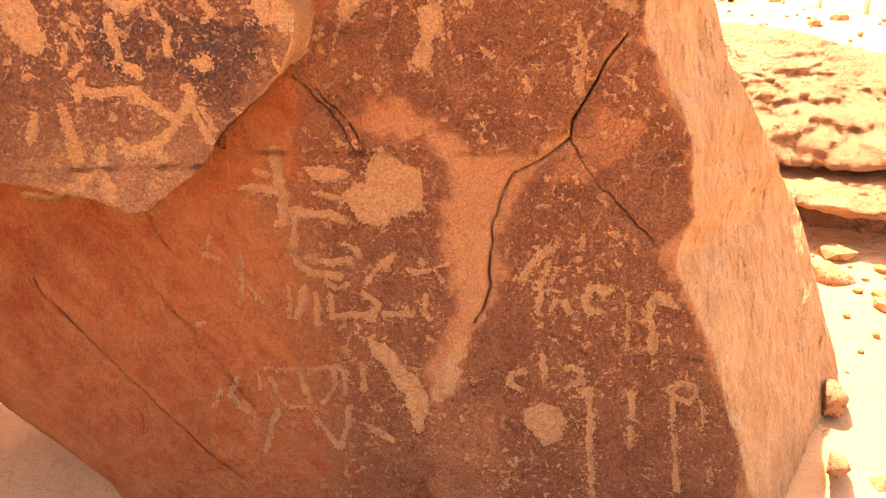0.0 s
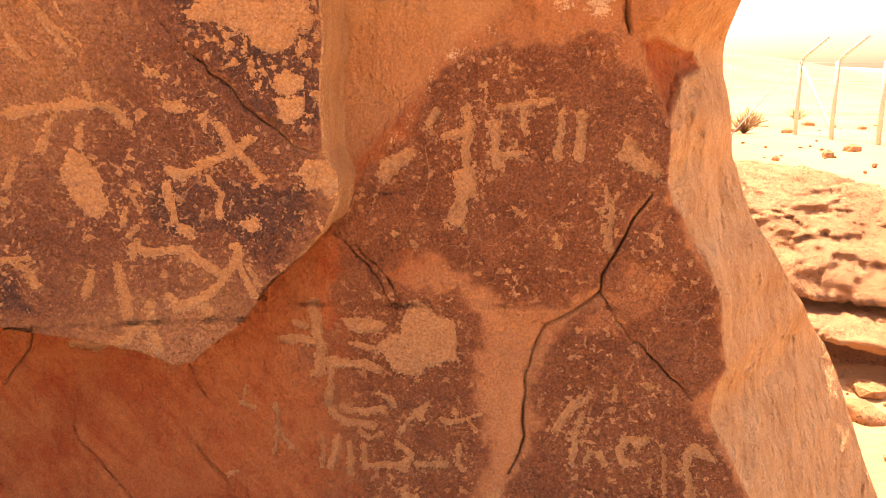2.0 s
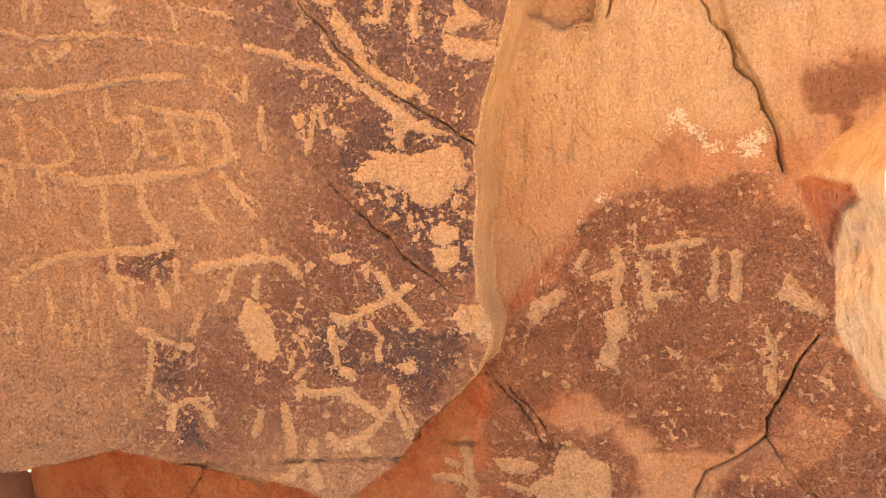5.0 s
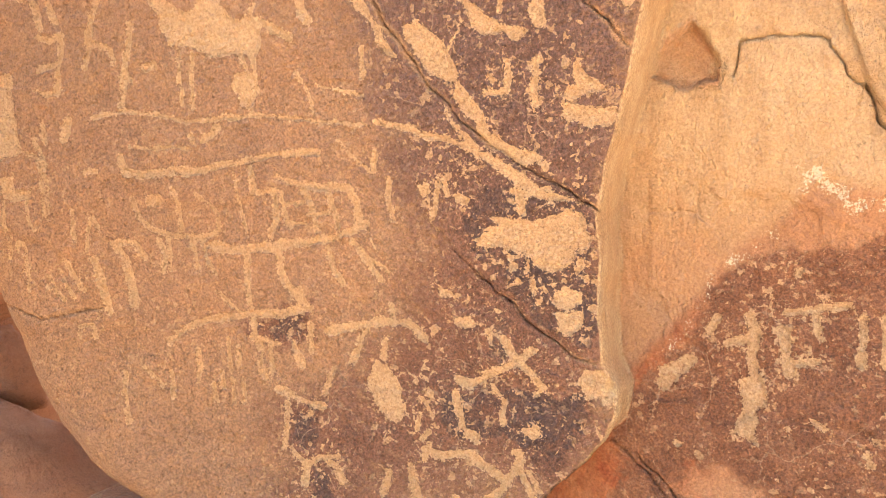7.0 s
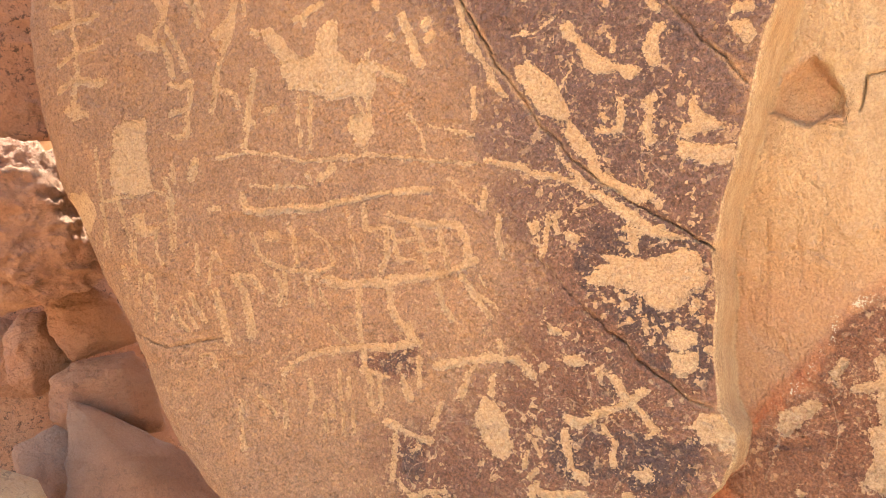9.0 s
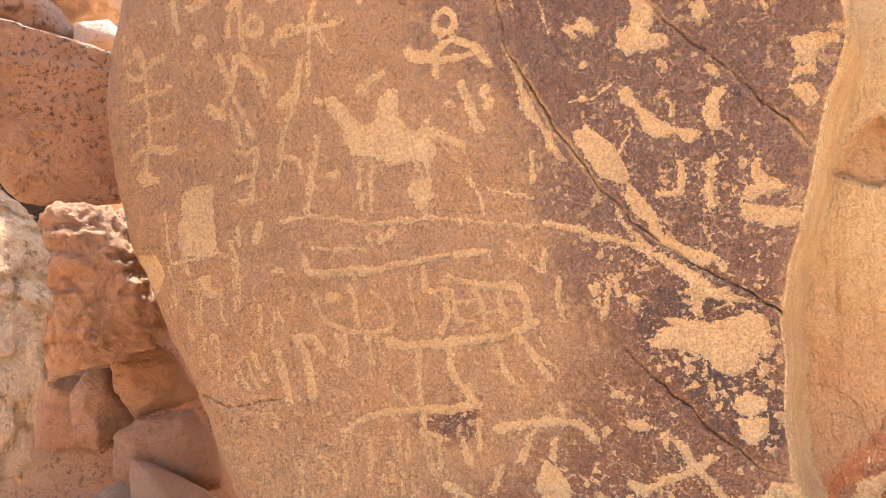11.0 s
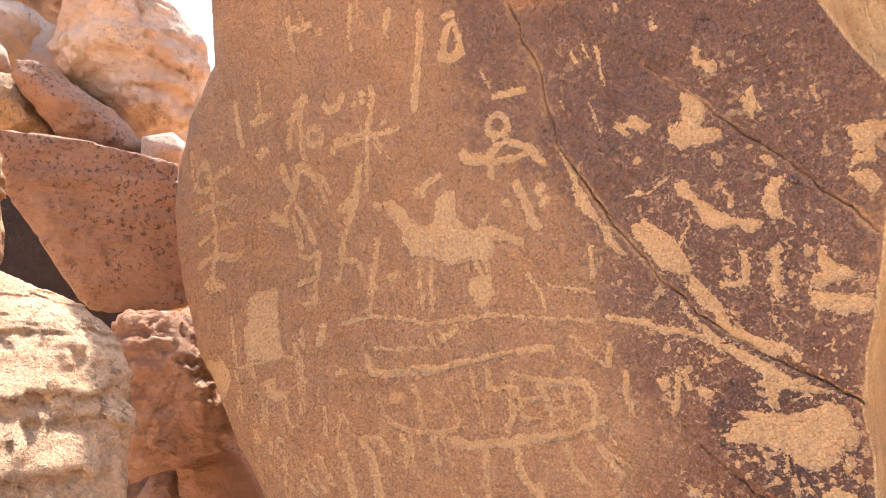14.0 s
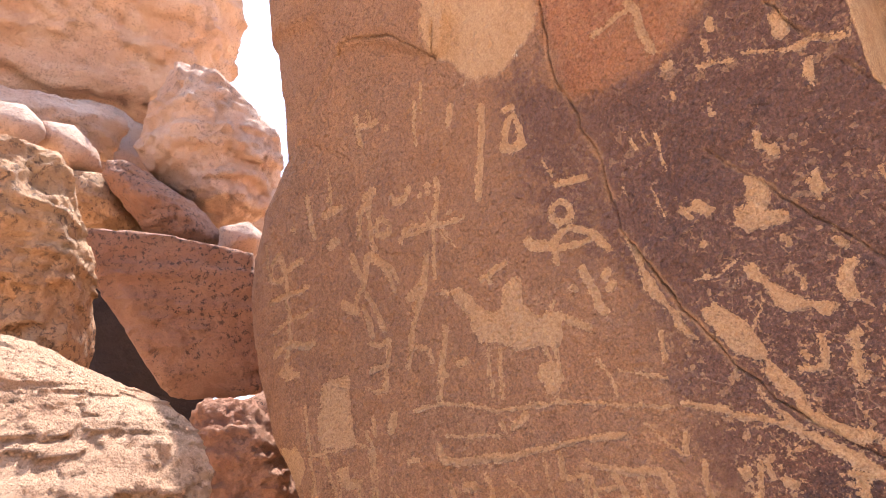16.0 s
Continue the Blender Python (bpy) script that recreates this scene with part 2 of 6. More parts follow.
def polydist(x, z, pts, closed=False):
    """The distance from places to a broken line."""
    best = np.full(np.shape(x), 1e9)
    pts = list(pts) + ([pts[0]] if closed else [])
    for (ax, az), (bx, bz) in zip(pts, pts[1:]):
        dx, dz = bx - ax, bz - az
        t = np.clip(((x - ax) * dx + (z - az) * dz) / (dx * dx + dz * dz + 1e-12), 0, 1)
        best = np.minimum(best, np.hypot(x - ax - t * dx, z - az - t * dz))
    return best


def inside(x, z, pts):
    """The signed distance to a closed outline, positive within."""
    hit = np.zeros(np.shape(x), bool)
    for (ax, az), (bx, bz) in zip(pts, pts[1:] + pts[:1]):
        if az != bz:
            hit ^= ((az > z) != (bz > z)) & (x < (bx - ax) * (z - az) / (bz - az) + ax)
    d = polydist(x, z, pts, True)
    return np.where(hit, d, -d)


def upper_slab(x, z):
    u, w = x + 0.9, z - 1.8
    return 1.7657 + 0.144 * u - 0.1507 * w - 0.0618 * u * u - 0.1019 * u * w - 0.0566 * w * w


SLAB = [(-3.3, 0.95), (-1.75, 0.99), (-1.583, 1.011), (-1.443, 1.042), (-1.307, 0.999), (-1.124, 0.956), (-0.965, 0.909), (-0.879, 0.864),
        (-0.823, 0.873), (-0.705, 0.968), (-0.614, 1.077), (-0.553, 1.135), (-0.459, 1.223), (-0.425, 1.29), (-0.41, 1.36), (-0.437, 1.43),
        (-0.441, 1.562), (-0.42, 1.69), (-0.415, 1.79), (-0.378, 1.93), (-0.321, 2.07), (-0.263, 2.238), (-0.2, 2.39), (-0.197, 2.457),
        (-0.25, 2.56), (-0.30, 2.70), (-0.30, 4.9), (-3.3, 4.9)]
EDGE_Z = [-0.4, -0.1, 0.19, 0.46, 0.6, 0.727, 0.80, 1.066, 1.163, 1.223, 1.342, 1.401, 1.481, 1.532, 1.62, 1.69, 1.74, 1.78, 1.82, 1.87, 1.918, 2.03, 2.3, 4.4]
EDGE_X = [0.93, 0.868, 0.777, 0.678, 0.599, 0.54, 0.605, 0.561, 0.50, 0.46, 0.414, 0.405, 0.437, 0.401, 0.363, 0.338, 0.36, 0.40, 0.459, 0.519, 0.577, 0.58, 0.54, 0.45]
LEFT_Z = [-0.4, -0.13, 0.05, 0.17, 0.5, 0.9, 0.985, 1.0, 1.04, 1.11, 1.17, 1.29, 1.43, 1.52, 1.69, 1.81, 1.98, 2.2, 2.4, 2.6, 2.75, 2.9, 3.05, 3.23, 3.43, 3.66, 4.4]
LEFT_X = [-1.0, -1.17, -1.38, -1.51, -2.04, -2.12, -2.05, -1.79, -1.775, -1.88, -1.945, -2.03, -2.10, -2.13, -2.195, -2.26, -2.335, -2.435, -2.49, -2.515, -2.51, -2.47, -2.395, -2.225, -2.19, -2.155, -2.1]
RIGHT_Z = [-0.4, 0.1, 0.6, 0.95, 1.2, 1.5, 1.7, 1.9, 2.1, 4.4]
RIGHT_X = [1.6, 1.41, 1.22, 0.92, 0.74, 0.662, 0.64, 0.625, 0.605, 0.55]
LIP = [(-2.6, 3.75), (-1.9, 3.62), (-1.834, 3.467), (-1.717, 3.454), (-1.584, 3.373), (-1.451, 3.281), (-1.392, 3.264), (-1.33, 3.36), (-1.30, 3.6), (-1.3, 4.6), (-2.6, 4.6)]
HOLLOW = [(0.338, 1.69), (0.379, 1.703), (0.518, 1.675), (0.545, 1.63), (0.467, 1.60), (0.442, 1.546), (0.42, 1.50), (0.385, 1.56), (0.36, 1.63)]
NOTCH = [(-0.255, 2.235), (-0.185, 2.275), (-0.12, 2.138), (-0.138, 2.095), (-0.229, 2.11), (-0.295, 2.14)]
CRACKS = [  # width, depth, then the line
    (0.015, 0.006, [(-0.323, 1.905), (-0.342, 1.716)]),
    (0.015, 0.006, [(-0.253, 1.915), (-0.269, 1.713)]),
    (0.015, 0.006, [(-0.206, 1.884), (-0.21, 1.799)]),
    (0.015, 0.006, [(-0.329, 1.812), (-0.217, 1.799)]),
    (0.012, 0.012, [(-1.02, 0.70), (-0.80, 0.42), (-0.62, 0.14)]),
    (0.0043, 0.0280, [(0.381, 1.305), (0.344, 1.251), (0.301, 1.166), (0.263, 1.086), (0.255, 1.034)]),
    (0.0062, 0.0360, [(0.255, 1.034), (0.187, 0.98), (0.114, 0.94), (0.085, 0.876), (0.059, 0.804), (0.054, 0.731), (0.056, 0.647), (0.044, 0.561), (0.013, 0.499)]),
    (0.0037, 0.0224, [(0.255, 1.034), (0.307, 0.958), (0.372, 0.881), (0.454, 0.796), (0.522, 0.737)]),
    (0.0025, 0.0096, [(0.045, 0.526), (0.118, 0.493), (0.208, 0.478), (0.289, 0.454), (0.357, 0.403), (0.406, 0.395), (0.469, 0.412), (0.54, 0.418), (0.676, 0.404)]),
    (0.0031, 0.0128, [(-0.486, 1.219), (-0.431, 1.162), (-0.383, 1.12), (-0.34, 1.042), (-0.297, 0.981)]),
    (0.0031, 0.0128, [(-0.408, 1.169), (-0.35, 1.10), (-0.309, 1.058), (-0.275, 0.97)]),
    (0.0050, 0.0320, [(0.175, 2.058), (0.202, 1.979), (0.243, 1.924), (0.271, 1.856), (0.294, 1.787), (0.309, 1.718)]),
    (0.0037, 0.0160, [(-0.099, 2.121), (-0.081, 2.198), (-0.007, 2.205), (0.063, 2.186), (0.108, 2.171), (0.138, 2.085), (0.179, 2.05)]),
    (0.0037, 0.0240, [(-1.033, 3.259), (-1.041, 3.159), (-1.062, 3.049), (-1.041, 2.971), (-1.023, 2.913), (-1.03, 2.866), (-0.998, 2.78), (-1.011, 2.70), (-1.0, 2.57), (-0.966, 2.494)]),
    (0.0043, 0.0280, [(-0.966, 2.494), (-0.923, 2.387), (-0.867, 2.272), (-0.809, 2.175), (-0.751, 2.094), (-0.681, 2.015), (-0.587, 1.936), (-0.519, 1.889), (-0.422, 1.816)]),
    (0.0031, 0.0160, [(-0.717, 2.69), (-0.669, 2.635), (-0.618, 2.574), (-0.565, 2.51), (-0.528, 2.457), (-0.474, 2.404), (-0.438, 2.363), (-0.4, 2.303), (-0.338, 2.227), (-0.306, 2.183)]),
    (0.0031, 0.0176, [(-0.871, 1.83), (-0.82, 1.784), (-0.776, 1.703), (-0.729, 1.652), (-0.675, 1.605), (-0.617, 1.538), (-0.564, 1.492), (-0.51, 1.446), (-0.453, 1.43)]),
    (0.0031, 0.0176, [(-2.26, 1.66), (-2.16, 1.649), (-2.057, 1.614), (-1.955, 1.624), (-1.854, 1.636)]),
    (0.0031, 0.0200, [(-0.463, 2.955), (-0.431, 2.877), (-0.406, 2.837), (-0.369, 2.818), (-0.37, 2.779), (-0.337, 2.718), (-0.29, 2.663)]),
    (0.0050, 0.0320, [(-1.77, 3.48), (-1.571, 3.407), (-1.438, 3.275), (-1.40, 3.36)]),
    (0.0037, 0.0160, [(-1.77, 3.48), (-1.87, 3.45), (-1.987, 3.367), (-2.045, 3.323)]),
    (0.0037, 0.0160, [(-1.38, 0.96), (-1.42, 0.84), (-1.50, 0.74)]),
    (0.0031, 0.0120, [(-0.94, 0.86), (-0.90, 0.76), (-0.86, 0.70)]),
    (0.0037, 0.0160, [(-1.30, 0.60), (-1.05, 0.30), (-0.88, 0.10), (-0.72, -0.06)]),
    (0.0025, 0.0096, [(-0.70, 0.83), (-0.64, 0.72), (-0.60, 0.62)]),
]


def edge_line(z):
    """Where the dark front breaks off to the pale side."""
    return sum(np.interp(z + k, EDGE_Z, EDGE_X) for k in (-0.06, -0.03, 0.0, 0.03, 0.06)) / 5


def base_depth(x, z):
    """The lower and right-hand part behind the upper slab."""
    y = 2.035 - 0.1 * ease(z, 1.55, 2.2) - 0.12 * np.maximum(z - 2.2, 0) + 0.06 * np.minimum(z - 0.9, 0)
    y = y + 0.015 * ease(z - 1.38 - 0.85 * (x + 0.4), -0.05, 0.10) * ease(0.25 - x, 0, 0.06)
    y = y + 0.035 * ease(inside(x + 0.03 * grain(x, 3, z, 16, 3, 8), z + 0.03 * grain(x, 4, z, 16, 3, 8), NOTCH), -0.006, 0.016)
    y = y - 0.02 * ease(x - np.interp(z, [1.7, 1.8, 1.92, 2.06, 2.3], [0.312, 0.29, 0.243, 0.175, 0.12]), 0.0, 0.008) * ease(z, 1.70, 1.76)
    return y


def face_depth(x, z):
    x, z = np.asarray(x, float), np.asarray(z, float)
    wob = 0.006 * grain(x, 0, z, 14, 3, 3)
    s = ease(inside(x + wob, z - wob, SLAB), -0.003, 0.005)
    y = (1 - s) * base_depth(x, z) + s * upper_slab(x, z)
    past = x - edge_line(z) + 0.02 * grain(x, 1, z, 9, 4, 5)
    past = past * (1 - s)
    y = y + 1.45 * (np.sqrt(np.maximum(past, 0) ** 2 + 0.0001) - 0.01) * (past > 0)
    left = x - (np.interp(z, LEFT_Z, LEFT_X) - 0.15)
    q = np.clip(1 - left / 0.30, 0, 1)
    y = y + 0.30 * (1 - np.sqrt(1 - 0.985 * q * q))
    y = y - 0.025 * ease(inside(x + wob, z + wob, LIP), -0.01, 0.02)
    y = y + 0.03 * ease(inside(x + 2 * wob, z + 2 * wob, HOLLOW), -0.008, 0.02)
    return y

# ---- what is pecked into the face: half width of the stroke (0: a filled patch) and its line, in x and z ----
ENGRAVED = []


def engrave(label, *strokes):
    ENGRAVED.append((label, strokes))


engrave("tall pecked sign with four crossing arms",
        (0.0095, [(-2.310, 2.848), (-2.296, 2.734), (-2.308, 2.607), (-2.313, 2.502), (-2.330, 2.421)]),
        (0.0086, [(-2.378, 2.901), (-2.384, 2.823), (-2.384, 2.766), (-2.331, 2.745), (-2.301, 2.757), (-2.300, 2.801), (-2.321, 2.847), (-2.356, 2.815), (-2.380, 2.776)]),
        (0.0085, [(-2.298, 2.774), (-2.253, 2.790), (-2.208, 2.793)]),
        (0.0106, [(-2.391, 2.673), (-2.312, 2.684), (-2.256, 2.686), (-2.199, 2.695)]),
        (0.0084, [(-2.384, 2.558), (-2.324, 2.589), (-2.269, 2.595), (-2.192, 2.608)]),
        (0.0104, [(-2.383, 2.469), (-2.343, 2.497), (-2.307, 2.505), (-2.256, 2.487), (-2.204, 2.486)]),
        (0.0145, [(-2.358, 2.405), (-2.333, 2.391), (-2.281, 2.388)]),
        (0.0103, [(-2.339, 2.377), (-2.312, 2.414)]))
engrave("narrow pecked stroke",
        (0.0105, [(-2.142, 3.023), (-2.139, 2.945), (-2.127, 2.865)]),
        (0.0052, [(-2.014, 3.091), (-2.023, 2.996), (-2.026, 2.969)]),
        (0.0123, [(-2.065, 2.934), (-2.028, 2.938), (-1.992, 2.940)]),
        (0.0083, [(-2.040, 2.984), (-2.038, 2.980)]),
        (0.0106, [(-2.227, 2.921), (-2.225, 2.916)]))
engrave("branching pecked sign",
        (0.0119, [(-1.927, 2.814), (-1.900, 2.885), (-1.864, 2.911)]),
        (0.0118, [(-1.835, 2.952), (-1.856, 2.902), (-1.865, 2.833), (-1.866, 2.752)]),
        (0.0139, [(-1.866, 2.936), (-1.824, 2.944)]),
        (0.0116, [(-1.887, 2.738), (-1.856, 2.689), (-1.834, 2.644), (-1.816, 2.591)]),
        (0.0096, [(-1.873, 2.724), (-1.816, 2.669), (-1.796, 2.615)]),
        (0.0118, [(-1.906, 2.733), (-1.933, 2.668), (-1.973, 2.607), (-1.996, 2.582)]),
        (0.0139, [(-1.980, 2.752), (-1.971, 2.708), (-1.949, 2.662)]),
        (0.0179, [(-2.040, 2.592), (-1.999, 2.566)]),
        (0.0117, [(-1.966, 2.565), (-1.951, 2.513), (-1.943, 2.467)]),
        (0.0097, [(-1.940, 2.610), (-1.911, 2.543), (-1.891, 2.471)]))
engrave("hooked pecked sign",
        (0.0114, [(-1.882, 2.431), (-1.895, 2.347), (-1.910, 2.274)]),
        (0.0096, [(-1.960, 2.439), (-1.919, 2.424), (-1.883, 2.429)]),
        (0.0115, [(-1.963, 2.349), (-1.904, 2.352)]),
        (0.0076, [(-1.985, 2.286), (-1.946, 2.270), (-1.910, 2.274)]))
engrave("small pecked ring",
        (0.0088, [(-1.802, 2.839), (-1.780, 2.815), (-1.787, 2.787), (-1.812, 2.778), (-1.836, 2.793), (-1.840, 2.820), (-1.822, 2.839), (-1.802, 2.839)]))
engrave("faint speckled spot",
        (0.0225, [(-2.059, 2.821), (-2.044, 2.825)]))
engrave("small pecked hook with dots",
        (0.0096, [(-1.747, 2.903), (-1.738, 2.880), (-1.702, 2.875), (-1.676, 2.906)]),
        (0.0093, [(-1.597, 2.894), (-1.595, 2.889)]),
        (0.0093, [(-1.600, 2.866), (-1.603, 2.865)]),
        (0.0075, [(-1.632, 2.872), (-1.633, 2.868)]),
        (0.0091, [(-1.535, 2.790), (-1.539, 2.783)]))
engrave("incised cross with fine scratches",
        (0.0093, [(-1.558, 2.896), (-1.587, 2.810), (-1.606, 2.758)]),
        (0.0065, [(-1.606, 2.758), (-1.625, 2.687), (-1.643, 2.597)]),
        (0.0083, [(-1.679, 2.779), (-1.602, 2.757), (-1.534, 2.752), (-1.488, 2.755)]),
        (0.0066, [(-1.734, 2.756), (-1.674, 2.754), (-1.603, 2.753)]),
        (0.0095, [(-1.745, 2.749), (-1.727, 2.773), (-1.696, 2.780), (-1.679, 2.779)]),
        (0.0022, [(-1.572, 2.738), (-1.544, 2.674)]),
        (0.0022, [(-1.585, 2.733), (-1.564, 2.685)]),
        (0.0022, [(-1.631, 2.807), (-1.612, 2.763)]))
engrave("long crooked pecked stroke",
        (0.0130, [(-1.654, 2.676), (-1.678, 2.625), (-1.695, 2.572), (-1.745, 2.507), (-1.776, 2.438), (-1.786, 2.402)]),
        (0.0168, [(-1.755, 2.557), (-1.706, 2.578)]),
        (0.0093, [(-1.786, 2.402), (-1.809, 2.332)]),
        (0.0092, [(-1.786, 2.402), (-1.748, 2.386), (-1.718, 2.371), (-1.715, 2.334)]))
engrave("broad pecked stroke",
        (0.0090, [(-1.643, 2.430), (-1.661, 2.360), (-1.694, 2.276), (-1.716, 2.217)]),
        (0.0072, [(-1.694, 2.294), (-1.671, 2.281)]),
        (0.0128, [(-1.626, 2.540), (-1.622, 2.536)]),
        (0.0107, [(-1.619, 2.308), (-1.592, 2.315)]))
engrave("short pecked dash",
        (0.0087, [(-1.480, 2.547), (-1.434, 2.563), (-1.384, 2.576)]),
        (0.0053, [(-1.458, 2.551), (-1.451, 2.528)]))
engrave("solid pecked block with legs",
        (0, [(-1.584, 2.545), (-1.550, 2.543), (-1.527, 2.514), (-1.510, 2.474), (-1.446, 2.438), (-1.419, 2.439), (-1.396, 2.518), (-1.368, 2.537), (-1.347, 2.520), (-1.358, 2.431), (-1.316, 2.404), (-1.268, 2.405), (-1.255, 2.383), (-1.256, 2.333), (-1.277, 2.304), (-1.340, 2.313), (-1.407, 2.316), (-1.471, 2.339), (-1.517, 2.360), (-1.537, 2.408), (-1.560, 2.467), (-1.586, 2.513)]),
        (0.0052, [(-1.502, 2.345), (-1.517, 2.264), (-1.521, 2.196)]),
        (0.0051, [(-1.463, 2.332), (-1.481, 2.258), (-1.492, 2.183)]),
        (0.0066, [(-1.318, 2.312), (-1.312, 2.262)]),
        (0.0066, [(-1.288, 2.310), (-1.289, 2.257)]),
        (0, [(-1.347, 2.251), (-1.289, 2.257), (-1.275, 2.206), (-1.313, 2.164), (-1.347, 2.177), (-1.360, 2.221)]),
        (0.0130, [(-1.247, 2.381), (-1.216, 2.358), (-1.169, 2.331)]),
        (0.0066, [(-1.257, 2.425), (-1.270, 2.406)]))
engrave("long pecked base line",
        (0.0050, [(-1.809, 2.192), (-1.749, 2.198), (-1.700, 2.197), (-1.635, 2.180), (-1.560, 2.165), (-1.506, 2.149), (-1.450, 2.149), (-1.396, 2.147), (-1.288, 2.141)]),
        (0.0039, [(-1.288, 2.141), (-1.186, 2.123), (-1.088, 2.102), (-0.992, 2.085)]),
        (0.0073, [(-0.959, 2.087), (-0.899, 2.070), (-0.841, 2.044), (-0.768, 2.022), (-0.699, 1.991)]),
        (0.0098, [(-1.477, 2.094), (-1.448, 2.107), (-1.427, 2.121)]),
        (0.0049, [(-1.512, 2.114), (-1.504, 2.080)]),
        (0.0025, [(-1.706, 2.092), (-1.554, 2.082), (-1.518, 2.072)]))
engrave("pecked ring below a bar",
        (0.0090, [(-1.152, 2.699), (-1.129, 2.680), (-1.128, 2.654), (-1.147, 2.637), (-1.172, 2.636), (-1.191, 2.654), (-1.191, 2.679), (-1.174, 2.696), (-1.152, 2.699)]),
        (0.0114, [(-1.154, 2.751), (-1.117, 2.747), (-1.062, 2.741)]),
        (0.0025, [(-1.173, 2.826), (-1.156, 2.777)]))
engrave("looped pecked sign",
        (0.0134, [(-1.291, 2.616), (-1.262, 2.594), (-1.218, 2.578)]),
        (0.0114, [(-1.214, 2.573), (-1.192, 2.601), (-1.149, 2.616), (-1.107, 2.603), (-1.079, 2.576), (-1.068, 2.552)]),
        (0.0111, [(-1.068, 2.552), (-1.057, 2.533)]),
        (0.0081, [(-1.200, 2.573), (-1.137, 2.565), (-1.089, 2.571)]),
        (0.0132, [(-1.214, 2.573), (-1.218, 2.532)]))
engrave("slanting pecked stroke with dots",
        (0.0128, [(-1.145, 2.497), (-1.128, 2.443), (-1.125, 2.394), (-1.111, 2.364)]),
        (0.0141, [(-1.075, 2.425), (-1.067, 2.430)]),
        (0.0111, [(-1.073, 2.470), (-1.084, 2.456)]),
        (0.0130, [(-1.186, 2.449), (-1.184, 2.445)]))
engrave("thin pecked stroke",
        (0.0053, [(-0.968, 2.274), (-0.976, 2.230), (-0.983, 2.202)]))
engrave("pecked upright and drop-shaped sign",
        (0.0115, [(-1.322, 3.054), (-1.344, 2.989), (-1.380, 2.891), (-1.415, 2.793)]),
        (0.0120, [(-1.228, 2.988), (-1.211, 2.946), (-1.223, 2.897), (-1.260, 2.893), (-1.287, 2.909), (-1.266, 2.940), (-1.243, 2.976), (-1.228, 2.988)]),
        (0.0086, [(-1.247, 3.009), (-1.220, 3.012)]))
engrave("small faint pecked signs",
        (0.0120, [(-1.827, 3.221), (-1.835, 3.167), (-1.836, 3.114)]),
        (0.0099, [(-1.824, 3.184), (-1.785, 3.175), (-1.745, 3.174)]),
        (0.0099, [(-1.773, 3.216), (-1.771, 3.195)]),
        (0.0097, [(-1.705, 3.138), (-1.707, 3.133)]),
        (0.0057, [(-1.566, 3.174), (-1.595, 3.086), (-1.604, 3.040)]),
        (0.0038, [(-1.522, 3.215), (-1.549, 3.127)]),
        (0.0109, [(-1.433, 3.100), (-1.442, 3.074), (-1.458, 3.048)]))
engrave("slanting bare flaked strokes",
        (0.0120, [(-0.782, 3.117), (-0.768, 3.087), (-0.768, 3.040), (-0.759, 2.974)]),
        (0.0062, [(-0.784, 3.104), (-0.824, 3.100), (-0.865, 3.089), (-0.911, 3.088)]),
        (0.0162, [(-0.738, 2.920), (-0.732, 2.919)]),
        (0.0042, [(-0.660, 2.884), (-0.615, 2.872), (-0.581, 2.863)]))
engrave("flaked spots near the upper crack",
        (0.0099, [(-0.600, 2.970), (-0.603, 2.954)]),
        (0.0057, [(-0.630, 2.934), (-0.630, 2.912)]),
        (0, [(-0.433, 2.796), (-0.418, 2.791), (-0.419, 2.756), (-0.433, 2.735), (-0.443, 2.742), (-0.436, 2.770)]),
        (0, [(-0.463, 2.928), (-0.440, 2.923), (-0.434, 2.885), (-0.448, 2.865), (-0.464, 2.856), (-0.482, 2.875)]),
        (0, [(-0.590, 2.698), (-0.579, 2.689), (-0.581, 2.662), (-0.564, 2.650), (-0.557, 2.624), (-0.568, 2.619), (-0.587, 2.644), (-0.604, 2.656), (-0.604, 2.675)]),
        (0.0052, [(-0.436, 2.824), (-0.397, 2.825), (-0.342, 2.805)]),
        (0, [(-0.506, 2.548), (-0.488, 2.544), (-0.484, 2.519), (-0.486, 2.493), (-0.497, 2.490), (-0.503, 2.519)]),
        (0.0059, [(-0.746, 2.852), (-0.743, 2.843)]))
engrave("fine scratched strokes",
        (0.0017, [(-0.903, 2.812), (-0.896, 2.768)]),
        (0.0017, [(-0.864, 2.800), (-0.856, 2.766)]),
        (0.0016, [(-0.825, 2.777), (-0.831, 2.725), (-0.831, 2.679)]),
        (0.0016, [(-0.665, 2.795), (-0.670, 2.767), (-0.661, 2.763)]),
        (0.0017, [(-0.882, 2.650), (-0.878, 2.587), (-0.875, 2.562)]),
        (0.0017, [(-0.958, 2.676), (-0.953, 2.650)]))
engrave("ragged flaked patches",
        (0, [(-0.656, 2.579), (-0.624, 2.576), (-0.616, 2.537), (-0.644, 2.476), (-0.685, 2.456), (-0.706, 2.481), (-0.700, 2.508), (-0.665, 2.525)]),
        (0, [(-0.612, 2.501), (-0.574, 2.482), (-0.573, 2.454), (-0.605, 2.450), (-0.627, 2.457)]),
        (0.0081, [(-0.606, 2.436), (-0.598, 2.410)]),
        (0.0078, [(-0.503, 2.397), (-0.482, 2.371)]),
        (0.0072, [(-0.780, 2.570), (-0.744, 2.543)]),
        (0.0088, [(-0.820, 2.568), (-0.803, 2.540)]),
        (0.0058, [(-0.796, 2.462), (-0.790, 2.463)]))
